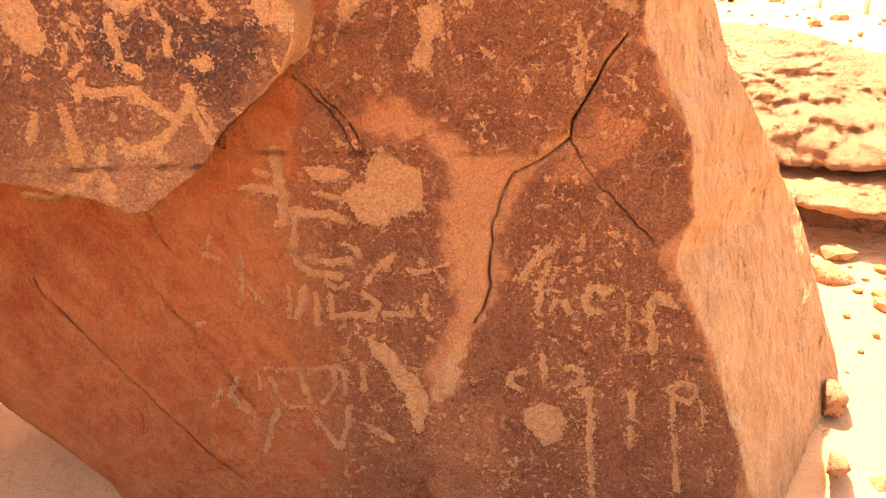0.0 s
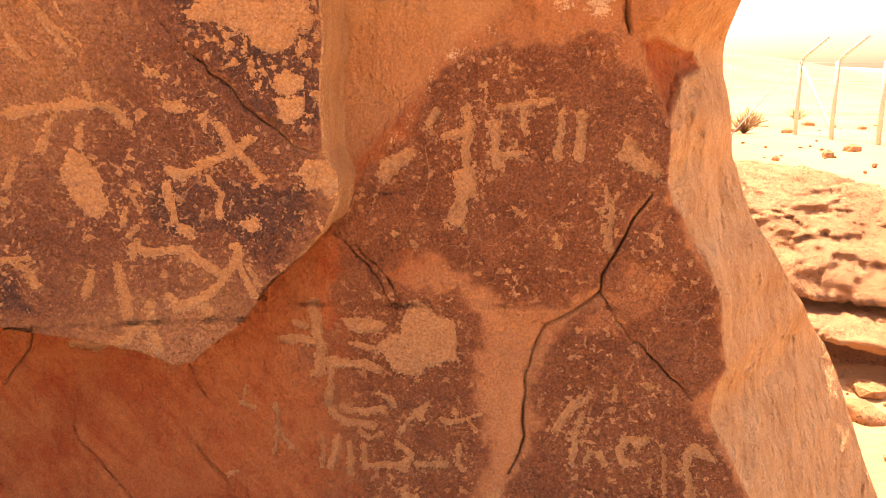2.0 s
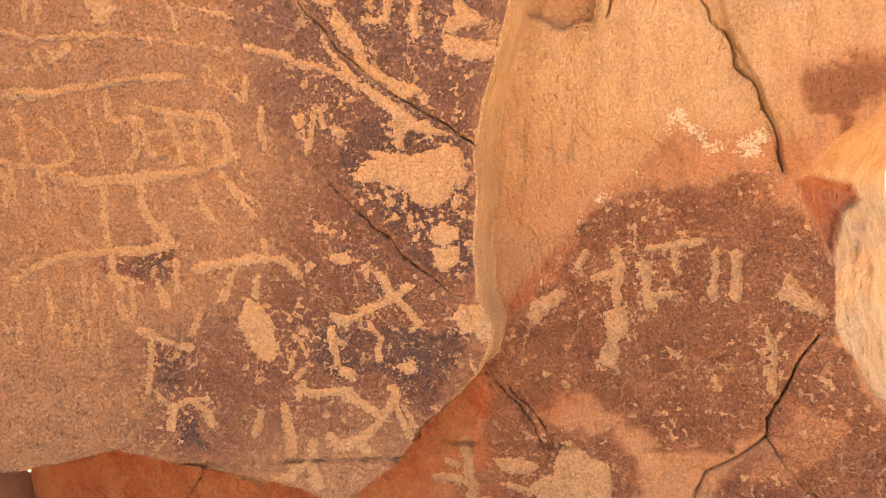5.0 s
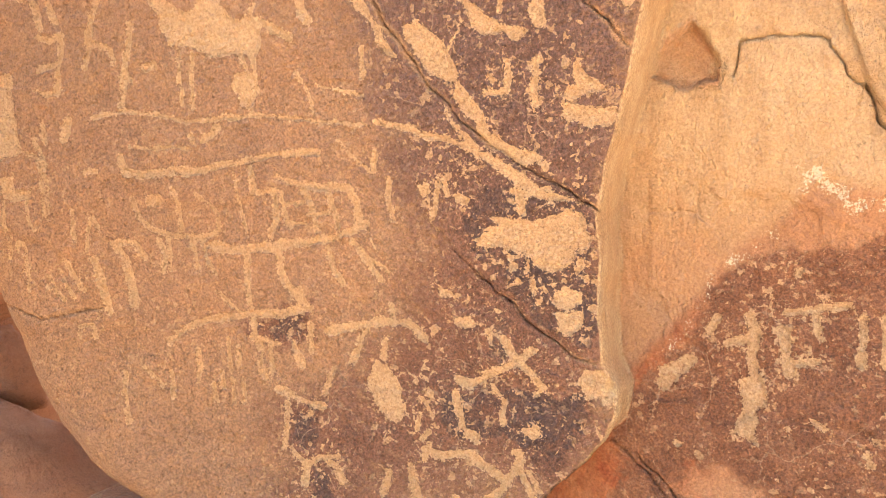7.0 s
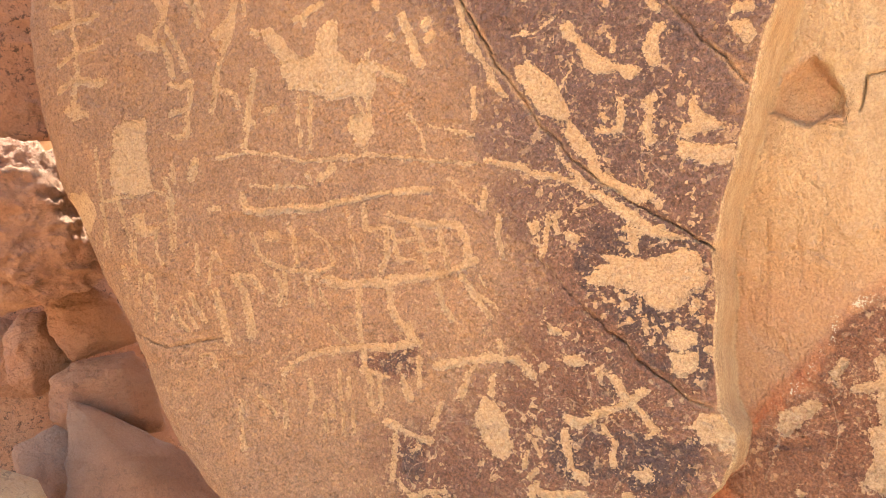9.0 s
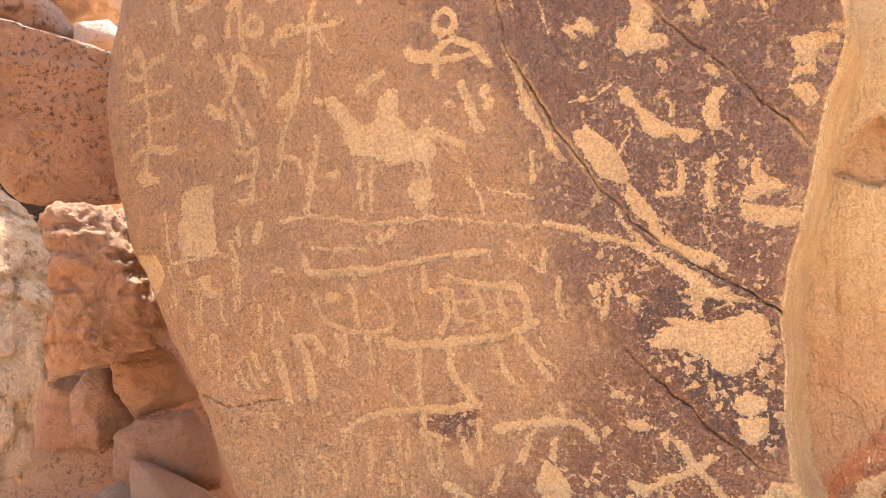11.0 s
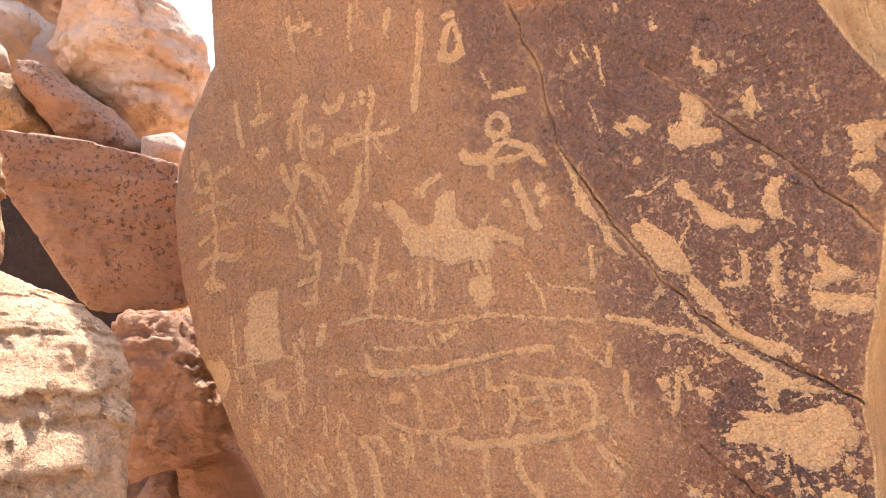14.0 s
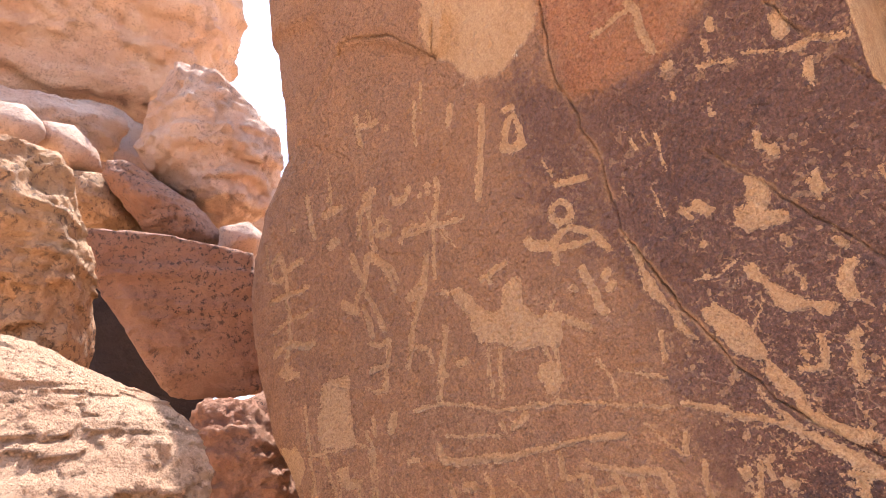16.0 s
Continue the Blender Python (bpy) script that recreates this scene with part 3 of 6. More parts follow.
engrave("long flaked patch",
        (0, [(-0.707, 2.388), (-0.687, 2.387), (-0.675, 2.358), (-0.662, 2.334), (-0.625, 2.304), (-0.601, 2.278), (-0.549, 2.265), (-0.530, 2.248), (-0.560, 2.228), (-0.603, 2.251), (-0.645, 2.264), (-0.666, 2.280), (-0.666, 2.300), (-0.682, 2.336), (-0.698, 2.350)]),
        (0, [(-0.508, 2.334), (-0.471, 2.337), (-0.462, 2.328), (-0.482, 2.301), (-0.492, 2.252), (-0.513, 2.244), (-0.522, 2.272), (-0.528, 2.300)]),
        (0.0054, [(-0.604, 2.349), (-0.593, 2.323), (-0.593, 2.303)]))
engrave("bare flaked strip along the crack",
        (0, [(-0.847, 2.321), (-0.817, 2.318), (-0.761, 2.262), (-0.739, 2.222), (-0.718, 2.176), (-0.730, 2.150), (-0.764, 2.162), (-0.790, 2.180), (-0.812, 2.227), (-0.841, 2.276)]),
        (0, [(-0.721, 2.163), (-0.695, 2.110), (-0.665, 2.043), (-0.613, 1.989), (-0.541, 1.951), (-0.549, 1.941), (-0.607, 1.947), (-0.654, 1.986), (-0.698, 2.054), (-0.743, 2.116)]),
        (0, [(-0.762, 2.090), (-0.705, 2.012), (-0.646, 1.950), (-0.575, 1.903), (-0.517, 1.865), (-0.450, 1.824), (-0.508, 1.844), (-0.592, 1.877), (-0.651, 1.923), (-0.721, 2.000)]),
        (0, [(-0.996, 2.545), (-0.976, 2.480), (-0.928, 2.351), (-0.871, 2.237), (-0.899, 2.256), (-0.939, 2.338), (-0.977, 2.390), (-0.995, 2.469)]))
engrave("angular pecked letter",
        (0.0083, [(-0.591, 2.191), (-0.591, 2.157), (-0.603, 2.124), (-0.628, 2.121), (-0.657, 2.128)]),
        (0.0083, [(-0.640, 2.160), (-0.634, 2.154)]))
engrave("upright pecked letter",
        (0.0081, [(-0.525, 2.177), (-0.529, 2.147), (-0.536, 2.115), (-0.537, 2.081)]),
        (0.0054, [(-0.536, 2.175), (-0.509, 2.177)]),
        (0.0054, [(-0.545, 2.116), (-0.525, 2.118)]))
engrave("flaked patch at the edge",
        (0, [(-0.475, 2.079), (-0.434, 2.067), (-0.389, 2.054), (-0.356, 2.037), (-0.372, 2.014), (-0.409, 2.005), (-0.435, 2.028), (-0.474, 2.053)]),
        (0, [(-0.483, 2.107), (-0.439, 2.113), (-0.418, 2.162), (-0.401, 2.120), (-0.370, 2.096), (-0.407, 2.089), (-0.455, 2.087)]))
engrave("flaked spots near the edge",
        (0, [(-0.318, 2.403), (-0.282, 2.411), (-0.240, 2.400), (-0.238, 2.382), (-0.277, 2.374), (-0.275, 2.356), (-0.313, 2.365)]),
        (0, [(-0.320, 2.355), (-0.271, 2.345), (-0.269, 2.324), (-0.319, 2.330)]),
        (0, [(-0.322, 2.312), (-0.278, 2.308), (-0.271, 2.282), (-0.290, 2.268), (-0.320, 2.287)]),
        (0.0084, [(-0.232, 2.415), (-0.208, 2.400)]),
        (0.0092, [(-0.491, 2.550), (-0.486, 2.511)]),
        (0.0063, [(-0.361, 2.518), (-0.355, 2.486)]))
engrave("ragged flaked cluster",
        (0.0086, [(-0.823, 2.561), (-0.777, 2.560), (-0.759, 2.537)]),
        (0, [(-0.700, 2.501), (-0.648, 2.542), (-0.633, 2.511), (-0.589, 2.493), (-0.600, 2.469), (-0.645, 2.453), (-0.691, 2.471)]),
        (0.0066, [(-0.495, 2.397), (-0.479, 2.380)]))
engrave("solid pecked slab shape in a frame",
        (0, [(-2.148, 2.348), (-2.077, 2.357), (-2.073, 2.286), (-2.065, 2.188), (-2.059, 2.116), (-2.188, 2.110), (-2.201, 2.183), (-2.189, 2.317)]),
        (0.0046, [(-2.255, 2.270), (-2.251, 2.170), (-2.243, 2.078), (-2.264, 1.953)]),
        (0.0046, [(-2.255, 2.079), (-2.239, 1.987), (-2.242, 1.951)]),
        (0.0045, [(-2.238, 2.092), (-2.168, 2.105), (-2.106, 2.103), (-2.053, 2.112), (-2.013, 2.103), (-2.001, 2.084)]),
        (0.0044, [(-2.001, 2.084), (-2.000, 1.987), (-1.999, 1.916)]),
        (0.0044, [(-2.008, 2.147), (-1.988, 2.092), (-1.984, 2.004), (-1.988, 1.924)]))
engrave("small pecked table-like sign",
        (0, [(-2.133, 2.042), (-2.101, 2.049), (-2.085, 2.011), (-2.035, 1.999), (-2.067, 1.983), (-2.108, 1.977), (-2.127, 1.997)]),
        (0.0063, [(-2.180, 2.082), (-2.173, 2.009), (-2.154, 1.963), (-2.155, 1.909)]),
        (0.0054, [(-2.142, 1.890), (-2.139, 1.980)]),
        (0.0045, [(-2.109, 1.974), (-2.062, 1.977), (-2.055, 1.902), (-2.046, 1.884)]))
engrave("flaked patch at the rounded edge",
        (0, [(-2.429, 2.126), (-2.320, 2.131), (-2.304, 2.084), (-2.292, 2.046), (-2.341, 2.005), (-2.603, 2.000), (-2.645, 2.086)]))
engrave("hooked pecked stroke",
        (0.0054, [(-2.132, 1.862), (-2.141, 1.800)]),
        (0.0063, [(-2.116, 1.816), (-2.106, 1.843), (-2.087, 1.833), (-2.083, 1.779), (-2.082, 1.698)]),
        (0.0091, [(-2.199, 1.872), (-2.189, 1.842)]))
engrave("slanting pecked dashes",
        (0.0071, [(-2.009, 1.731), (-1.975, 1.667)]),
        (0.0070, [(-1.982, 1.756), (-1.941, 1.675)]),
        (0.0070, [(-1.960, 1.781), (-1.909, 1.691)]),
        (0.0053, [(-2.017, 1.708), (-1.993, 1.686)]))
engrave("pair of broad grooved strokes",
        (0.0122, [(-1.858, 1.785), (-1.846, 1.714), (-1.831, 1.618)]),
        (0.0138, [(-1.806, 1.825), (-1.772, 1.780), (-1.760, 1.711), (-1.761, 1.642)]),
        (0.0103, [(-1.796, 1.830), (-1.739, 1.821), (-1.706, 1.777)]))
engrave("small forked pecked strokes",
        (0.0053, [(-1.913, 1.928), (-1.915, 1.840)]),
        (0.0052, [(-1.857, 1.898), (-1.879, 1.812)]),
        (0.0052, [(-1.857, 1.898), (-1.836, 1.870)]),
        (0.0122, [(-1.890, 2.191), (-1.908, 2.137)]),
        (0.0070, [(-1.982, 2.188), (-1.975, 2.135)]),
        (0.0069, [(-1.860, 2.037), (-1.821, 2.039)]))
engrave("long pecked bar with a turned end",
        (0.0115, [(-1.732, 2.069), (-1.730, 2.026), (-1.678, 2.013), (-1.583, 2.013), (-1.489, 2.013), (-1.378, 2.023), (-1.270, 2.033), (-1.141, 2.031)]))
engrave("large pecked frame with bars",
        (0.0080, [(-1.344, 2.008), (-1.341, 1.936), (-1.267, 1.933)]),
        (0.0109, [(-1.262, 1.969), (-1.179, 1.942), (-1.081, 1.928), (-1.057, 1.921)]),
        (0.0108, [(-1.067, 1.930), (-1.053, 1.890), (-1.055, 1.836)]),
        (0.0128, [(-1.499, 1.799), (-1.429, 1.782), (-1.340, 1.782), (-1.235, 1.788), (-1.132, 1.795), (-1.038, 1.823)]),
        (0.0067, [(-1.724, 1.957), (-1.712, 1.897), (-1.678, 1.860), (-1.606, 1.831), (-1.533, 1.821), (-1.467, 1.839)]),
        (0.0152, [(-1.669, 1.936), (-1.640, 1.939)]),
        (0.0067, [(-1.589, 1.964), (-1.580, 1.921), (-1.582, 1.846)]),
        (0.0066, [(-1.518, 1.942), (-1.484, 1.917), (-1.462, 1.880), (-1.465, 1.855)]),
        (0.0029, [(-1.398, 2.013), (-1.389, 1.923), (-1.388, 1.818)]),
        (0.0080, [(-1.267, 1.930), (-1.268, 1.866), (-1.255, 1.834)]),
        (0.0094, [(-1.198, 1.932), (-1.180, 1.876), (-1.176, 1.821)]),
        (0.0078, [(-1.124, 1.919), (-1.116, 1.856), (-1.114, 1.809)]),
        (0.0079, [(-1.262, 1.842), (-1.211, 1.839)]),
        (0.0080, [(-1.285, 1.931), (-1.299, 1.852), (-1.316, 1.805)]),
        (0.0063, [(-1.264, 1.895), (-1.203, 1.897)]),
        (0.0063, [(-1.191, 1.861), (-1.115, 1.864)]))
engrave("pecked dashes beside the frame",
        (0.0075, [(-0.979, 2.012), (-0.990, 1.968)]),
        (0.0060, [(-0.949, 1.942), (-0.959, 1.891), (-0.952, 1.830)]))
engrave("pecked legs under the frame",
        (0.0082, [(-1.390, 1.777), (-1.400, 1.695), (-1.400, 1.596), (-1.395, 1.530)]),
        (0.0096, [(-1.297, 1.772), (-1.297, 1.707), (-1.277, 1.658), (-1.239, 1.616)]),
        (0.0064, [(-1.224, 1.592), (-1.251, 1.657)]),
        (0.0094, [(-1.152, 1.772), (-1.146, 1.716), (-1.123, 1.668)]),
        (0.0108, [(-1.076, 1.783), (-1.043, 1.720), (-1.009, 1.672)]),
        (0.0061, [(-1.041, 1.735), (-0.982, 1.694)]),
        (0.0068, [(-1.654, 1.825), (-1.641, 1.773), (-1.654, 1.731)]),
        (0.0068, [(-1.629, 1.823), (-1.631, 1.739)]),
        (0.0067, [(-1.553, 1.811), (-1.547, 1.735)]),
        (0.0066, [(-1.524, 1.817), (-1.513, 1.758), (-1.494, 1.716)]),
        (0.0058, [(-1.496, 1.666), (-1.464, 1.631), (-1.432, 1.597)]))
engrave("worn pecked strokes in the lower slab",
        (0.0100, [(-1.635, 1.552), (-1.578, 1.576), (-1.486, 1.590), (-1.397, 1.593), (-1.327, 1.594)]),
        (0.0085, [(-1.664, 1.527), (-1.636, 1.544)]),
        (0.0067, [(-1.576, 1.500), (-1.583, 1.408)]),
        (0.0066, [(-1.483, 1.532), (-1.483, 1.432)]),
        (0.0082, [(-1.391, 1.514), (-1.392, 1.431), (-1.380, 1.411)]),
        (0.0082, [(-1.362, 1.505), (-1.365, 1.423)]),
        (0.0098, [(-1.403, 1.530), (-1.336, 1.505)]),
        (0.0066, [(-1.450, 1.506), (-1.455, 1.448)]),
        (0.0080, [(-1.236, 1.560), (-1.245, 1.479)]),
        (0.0097, [(-1.223, 1.608), (-1.328, 1.586)]),
        (0.0097, [(-1.274, 1.447), (-1.294, 1.496)]),
        (0.0085, [(-1.672, 1.434), (-1.664, 1.366)]),
        (0.0086, [(-1.810, 1.436), (-1.808, 1.367), (-1.803, 1.298)]),
        (0.0059, [(-1.539, 1.399), (-1.535, 1.340)]),
        (0.0058, [(-1.485, 1.407), (-1.482, 1.340)]),
        (0.0058, [(-1.450, 1.415), (-1.452, 1.340)]),
        (0.0058, [(-1.510, 1.432), (-1.514, 1.382)]),
        (0.0044, [(-1.932, 1.586), (-1.931, 1.551)]),
        (0.0044, [(-1.932, 1.586), (-1.894, 1.590), (-1.889, 1.550)]),
        (0.0068, [(-1.744, 1.452), (-1.702, 1.392)]))
engrave("branching pecked sign",
        (0.0125, [(-1.189, 1.535), (-1.112, 1.549), (-1.030, 1.556), (-0.951, 1.554)]),
        (0.0078, [(-1.124, 1.446), (-1.092, 1.509), (-1.072, 1.541)]),
        (0.0122, [(-0.951, 1.554), (-0.910, 1.508)]),
        (0.0077, [(-0.993, 1.602), (-0.990, 1.555)]),
        (0.0077, [(-1.020, 1.509), (-1.033, 1.462)]))
engrave("worn angular pecked sign",
        (0.0113, [(-1.349, 1.374), (-1.284, 1.341), (-1.218, 1.326)]),
        (0.0080, [(-1.183, 1.430), (-1.211, 1.366)]),
        (0.0098, [(-1.327, 1.333), (-1.338, 1.267), (-1.350, 1.202)]),
        (0.0081, [(-1.275, 1.293), (-1.253, 1.309)]))
engrave("worn pecked area",
        (0, [(-1.080, 1.399), (-1.050, 1.446), (-1.000, 1.399), (-0.984, 1.321), (-1.004, 1.282), (-1.042, 1.289), (-1.070, 1.335)]))
engrave("pecked cross",
        (0.0116, [(-0.694, 1.499), (-0.676, 1.462), (-0.651, 1.425), (-0.620, 1.389), (-0.601, 1.367)]),
        (0.0116, [(-0.618, 1.469), (-0.672, 1.432)]),
        (0.0118, [(-0.679, 1.432), (-0.739, 1.409), (-0.794, 1.378), (-0.823, 1.393)]))
engrave("short pecked strokes",
        (0.0061, [(-0.935, 1.345), (-0.922, 1.315), (-0.909, 1.292)]),
        (0.0090, [(-0.834, 1.355), (-0.831, 1.309), (-0.831, 1.263)]),
        (0, [(-0.837, 1.255), (-0.800, 1.249), (-0.788, 1.222), (-0.810, 1.218), (-0.831, 1.232)]),
        (0.0044, [(-0.743, 1.379), (-0.724, 1.349), (-0.711, 1.335)]),
        (0.0074, [(-0.711, 1.335), (-0.714, 1.274)]),
        (0, [(-0.669, 1.246), (-0.639, 1.267), (-0.627, 1.241), (-0.643, 1.225), (-0.663, 1.231)]),
        (0.0087, [(-0.619, 1.352), (-0.608, 1.362)]),
        (0.0088, [(-0.696, 1.193), (-0.683, 1.171)]))
engrave("worn flaked corner patch",
        (0, [(-0.516, 1.391), (-0.487, 1.413), (-0.448, 1.406), (-0.425, 1.371), (-0.421, 1.343), (-0.455, 1.332), (-0.495, 1.333), (-0.513, 1.355)]))
engrave("large ragged flaked patch",
        (0, [(-0.686, 1.815), (-0.636, 1.816), (-0.581, 1.805), (-0.499, 1.811), (-0.454, 1.797), (-0.464, 1.763), (-0.447, 1.742), (-0.463, 1.715), (-0.490, 1.709), (-0.506, 1.682), (-0.535, 1.669), (-0.569, 1.670), (-0.595, 1.686), (-0.599, 1.714), (-0.632, 1.730), (-0.673, 1.739), (-0.731, 1.740), (-0.737, 1.757), (-0.705, 1.773), (-0.718, 1.785), (-0.682, 1.790)]))
engrave("flaked patch beside the slab edge",
        (0, [(-0.557, 1.592), (-0.534, 1.613), (-0.507, 1.619), (-0.474, 1.611), (-0.477, 1.583), (-0.505, 1.574), (-0.538, 1.577)]),
        (0, [(-0.540, 1.556), (-0.512, 1.570), (-0.480, 1.555), (-0.497, 1.520), (-0.518, 1.506), (-0.537, 1.520)]))
engrave("round flaked spots",
        (0.0083, [(-0.478, 1.695), (-0.476, 1.692)]),
        (0.0069, [(-0.487, 1.674), (-0.486, 1.672)]),
        (0.0083, [(-0.470, 1.653), (-0.467, 1.650)]),
        (0.0082, [(-0.451, 1.645), (-0.446, 1.642)]),
        (0.0056, [(-0.520, 1.645), (-0.519, 1.642)]),
        (0.0056, [(-0.552, 1.637), (-0.551, 1.636)]),
        (0.0085, [(-0.602, 1.643), (-0.602, 1.621)]),
        (0.0071, [(-0.638, 1.649), (-0.636, 1.647)]),
        (0.0086, [(-0.646, 1.695), (-0.641, 1.692)]),
        (0.0072, [(-0.678, 1.704), (-0.675, 1.701)]),
        (0.0071, [(-0.655, 1.717), (-0.651, 1.714)]),
        (0.0071, [(-0.607, 1.700), (-0.612, 1.679)]),
        (0.0083, [(-0.456, 1.573), (-0.452, 1.570)]),
        (0.0056, [(-0.574, 1.628), (-0.572, 1.626)]),
        (0.0057, [(-0.591, 1.600), (-0.590, 1.595)]),
        (0.0058, [(-0.707, 1.573), (-0.704, 1.571)]))
engrave("flaked patches between the cracks",
        (0, [(-0.857, 1.927), (-0.827, 1.921), (-0.838, 1.896), (-0.855, 1.890)]),
        (0, [(-0.795, 1.878), (-0.772, 1.883), (-0.738, 1.859), (-0.755, 1.846), (-0.783, 1.855)]),
        (0.0098, [(-0.609, 1.863), (-0.606, 1.828)]),
        (0.0059, [(-0.812, 1.923), (-0.825, 1.880), (-0.839, 1.837)]),
        (0.0073, [(-0.798, 1.914), (-0.794, 1.885)]),
        (0.0070, [(-0.628, 1.882), (-0.587, 1.868), (-0.531, 1.878)]),
        (0, [(-0.819, 1.567), (-0.788, 1.574), (-0.776, 1.552), (-0.800, 1.537), (-0.821, 1.545)]),
        (0, [(-0.870, 1.652), (-0.840, 1.643), (-0.827, 1.628), (-0.851, 1.616), (-0.868, 1.629)]),
        (0.0073, [(-0.735, 1.521), (-0.730, 1.499)]))
engrave("worn forked pecked sign",
        (0.0087, [(-1.276, 1.161), (-1.240, 1.182), (-1.194, 1.180)]),
        (0.0101, [(-1.283, 1.161), (-1.294, 1.094)]),
        (0.0117, [(-1.210, 1.158), (-1.181, 1.111)]),
        (0.0058, [(-1.324, 1.208), (-1.289, 1.162)]))
engrave("long-armed pecked sign",
        (0.0133, [(-0.944, 1.200), (-0.917, 1.191), (-0.889, 1.182), (-0.818, 1.188), (-0.778, 1.155), (-0.724, 1.114)]),
        (0.0104, [(-0.724, 1.114), (-0.692, 1.152), (-0.681, 1.191)]),
        (0.0090, [(-0.692, 1.152), (-0.668, 1.089), (-0.656, 1.056)]),
        (0.0090, [(-0.664, 1.136), (-0.639, 1.088)]),
        (0.0117, [(-0.926, 1.214), (-0.946, 1.177)]),
        (0.0087, [(-0.947, 1.298), (-0.959, 1.253)]),
        (0.0073, [(-0.924, 1.252), (-0.949, 1.223)]),
        (0.0120, [(-0.725, 1.106), (-0.772, 1.061), (-0.817, 1.039), (-0.846, 1.032), (-0.866, 1.057)]),
        (0.0105, [(-0.786, 1.061), (-0.770, 0.997)]))
engrave("worn pecked strokes near the lower rim",
        (0.0134, [(-0.984, 1.148), (-0.978, 1.070), (-0.978, 0.991)]),
        (0.0120, [(-0.916, 1.051), (-0.923, 0.972), (-0.914, 0.916)]),
        (0.0112, [(-1.281, 0.855), (-1.209, 0.843), (-0.996, 0.952), (-0.936, 0.989)]),
        (0.0088, [(-1.048, 1.135), (-1.068, 1.074)]))
engrave("row of broad pecked letters",
        (0.0136, [(-0.101, 1.526), (-0.099, 1.463), (-0.106, 1.390)]),
        (0.0136, [(-0.155, 1.463), (-0.113, 1.470), (-0.090, 1.485)]),
        (0, [(-0.144, 1.356), (-0.083, 1.372), (-0.084, 1.295), (-0.106, 1.287), (-0.107, 1.217), (-0.153, 1.248), (-0.137, 1.294)]),
        (0.0135, [(-0.028, 1.492), (-0.028, 1.440), (-0.023, 1.384)]),
        (0.0090, [(-0.023, 1.405), (0.044, 1.414)]),
        (0.0119, [(-0.016, 1.534), (0.043, 1.539), (0.116, 1.547)]),
        (0.0119, [(0.043, 1.536), (0.051, 1.469)]),
        (0.0119, [(0.145, 1.513), (0.143, 1.461), (0.135, 1.409)]),
        (0.0118, [(0.196, 1.512), (0.194, 1.454), (0.190, 1.402)]))
engrave("flaked patch beside the letters",
        (0, [(-0.336, 1.395), (-0.258, 1.425), (-0.243, 1.410), (-0.282, 1.372), (-0.314, 1.340), (-0.340, 1.356)]),
        (0.0121, [(-0.203, 1.494), (-0.180, 1.524)]),
        (0.0088, [(0.010, 1.625), (0.020, 1.639)]))
engrave("worn pale patch",
        (0, [(0.304, 1.460), (0.347, 1.431), (0.399, 1.372), (0.385, 1.357), (0.335, 1.372), (0.291, 1.401)]),
        (0.0075, [(0.264, 1.327), (0.280, 1.251), (0.274, 1.206)]),
        (0.0120, [(0.259, 1.221), (0.275, 1.160)]))
engrave("small flaked spots",
        (0.0091, [(0.135, 1.189), (0.139, 1.165)]),
        (0.0060, [(0.156, 1.227), (0.159, 1.224)]),
        (0.0061, [(-0.038, 1.249), (-0.035, 1.246)]),
        (0.0061, [(0.026, 1.265), (0.052, 1.249)]),
        (0.0078, [(-0.247, 1.176), (-0.242, 1.168)]),
        (0.0062, [(-0.301, 1.199), (-0.296, 1.194)]))
engrave("tall pecked letter",
        (0.0156, [(-0.536, 1.002), (-0.531, 0.931), (-0.524, 0.866), (-0.524, 0.793)]),
        (0.0141, [(-0.634, 0.889), (-0.586, 0.889), (-0.539, 0.879)]),
        (0.0124, [(-0.589, 0.938), (-0.558, 0.930)]),
        (0.0127, [(-0.540, 0.788), (-0.534, 0.788)]))
engrave("bare scraped patch",
        (0, [(-0.283, 0.950), (-0.235, 1.005), (-0.190, 0.975), (-0.153, 0.944), (-0.130, 0.889), (-0.134, 0.833), (-0.178, 0.816), (-0.209, 0.815), (-0.242, 0.782), (-0.265, 0.798), (-0.305, 0.797), (-0.335, 0.837), (-0.357, 0.869), (-0.333, 0.893), (-0.301, 0.902)]),
        (0, [(-0.462, 0.947), (-0.407, 0.956), (-0.346, 0.933), (-0.355, 0.914), (-0.410, 0.908), (-0.448, 0.929)]),
        (0, [(-0.451, 0.884), (-0.396, 0.876), (-0.342, 0.861), (-0.366, 0.850), (-0.413, 0.860)]))
engrave("broad pecked hook letter",
        (0.0142, [(-0.494, 0.826), (-0.463, 0.819), (-0.399, 0.817), (-0.360, 0.804)]),
        (0.0128, [(-0.483, 0.827), (-0.498, 0.769), (-0.505, 0.719), (-0.496, 0.677), (-0.465, 0.646), (-0.416, 0.639), (-0.376, 0.633)]),
        (0.0096, [(-0.462, 0.694), (-0.439, 0.678), (-0.374, 0.679), (-0.341, 0.689)]),
        (0.0080, [(-0.355, 0.730), (-0.324, 0.714), (-0.316, 0.698)]),
        (0.0080, [(-0.345, 0.672), (-0.338, 0.668)]),
        (0.0064, [(-0.397, 0.704), (-0.392, 0.701)]))
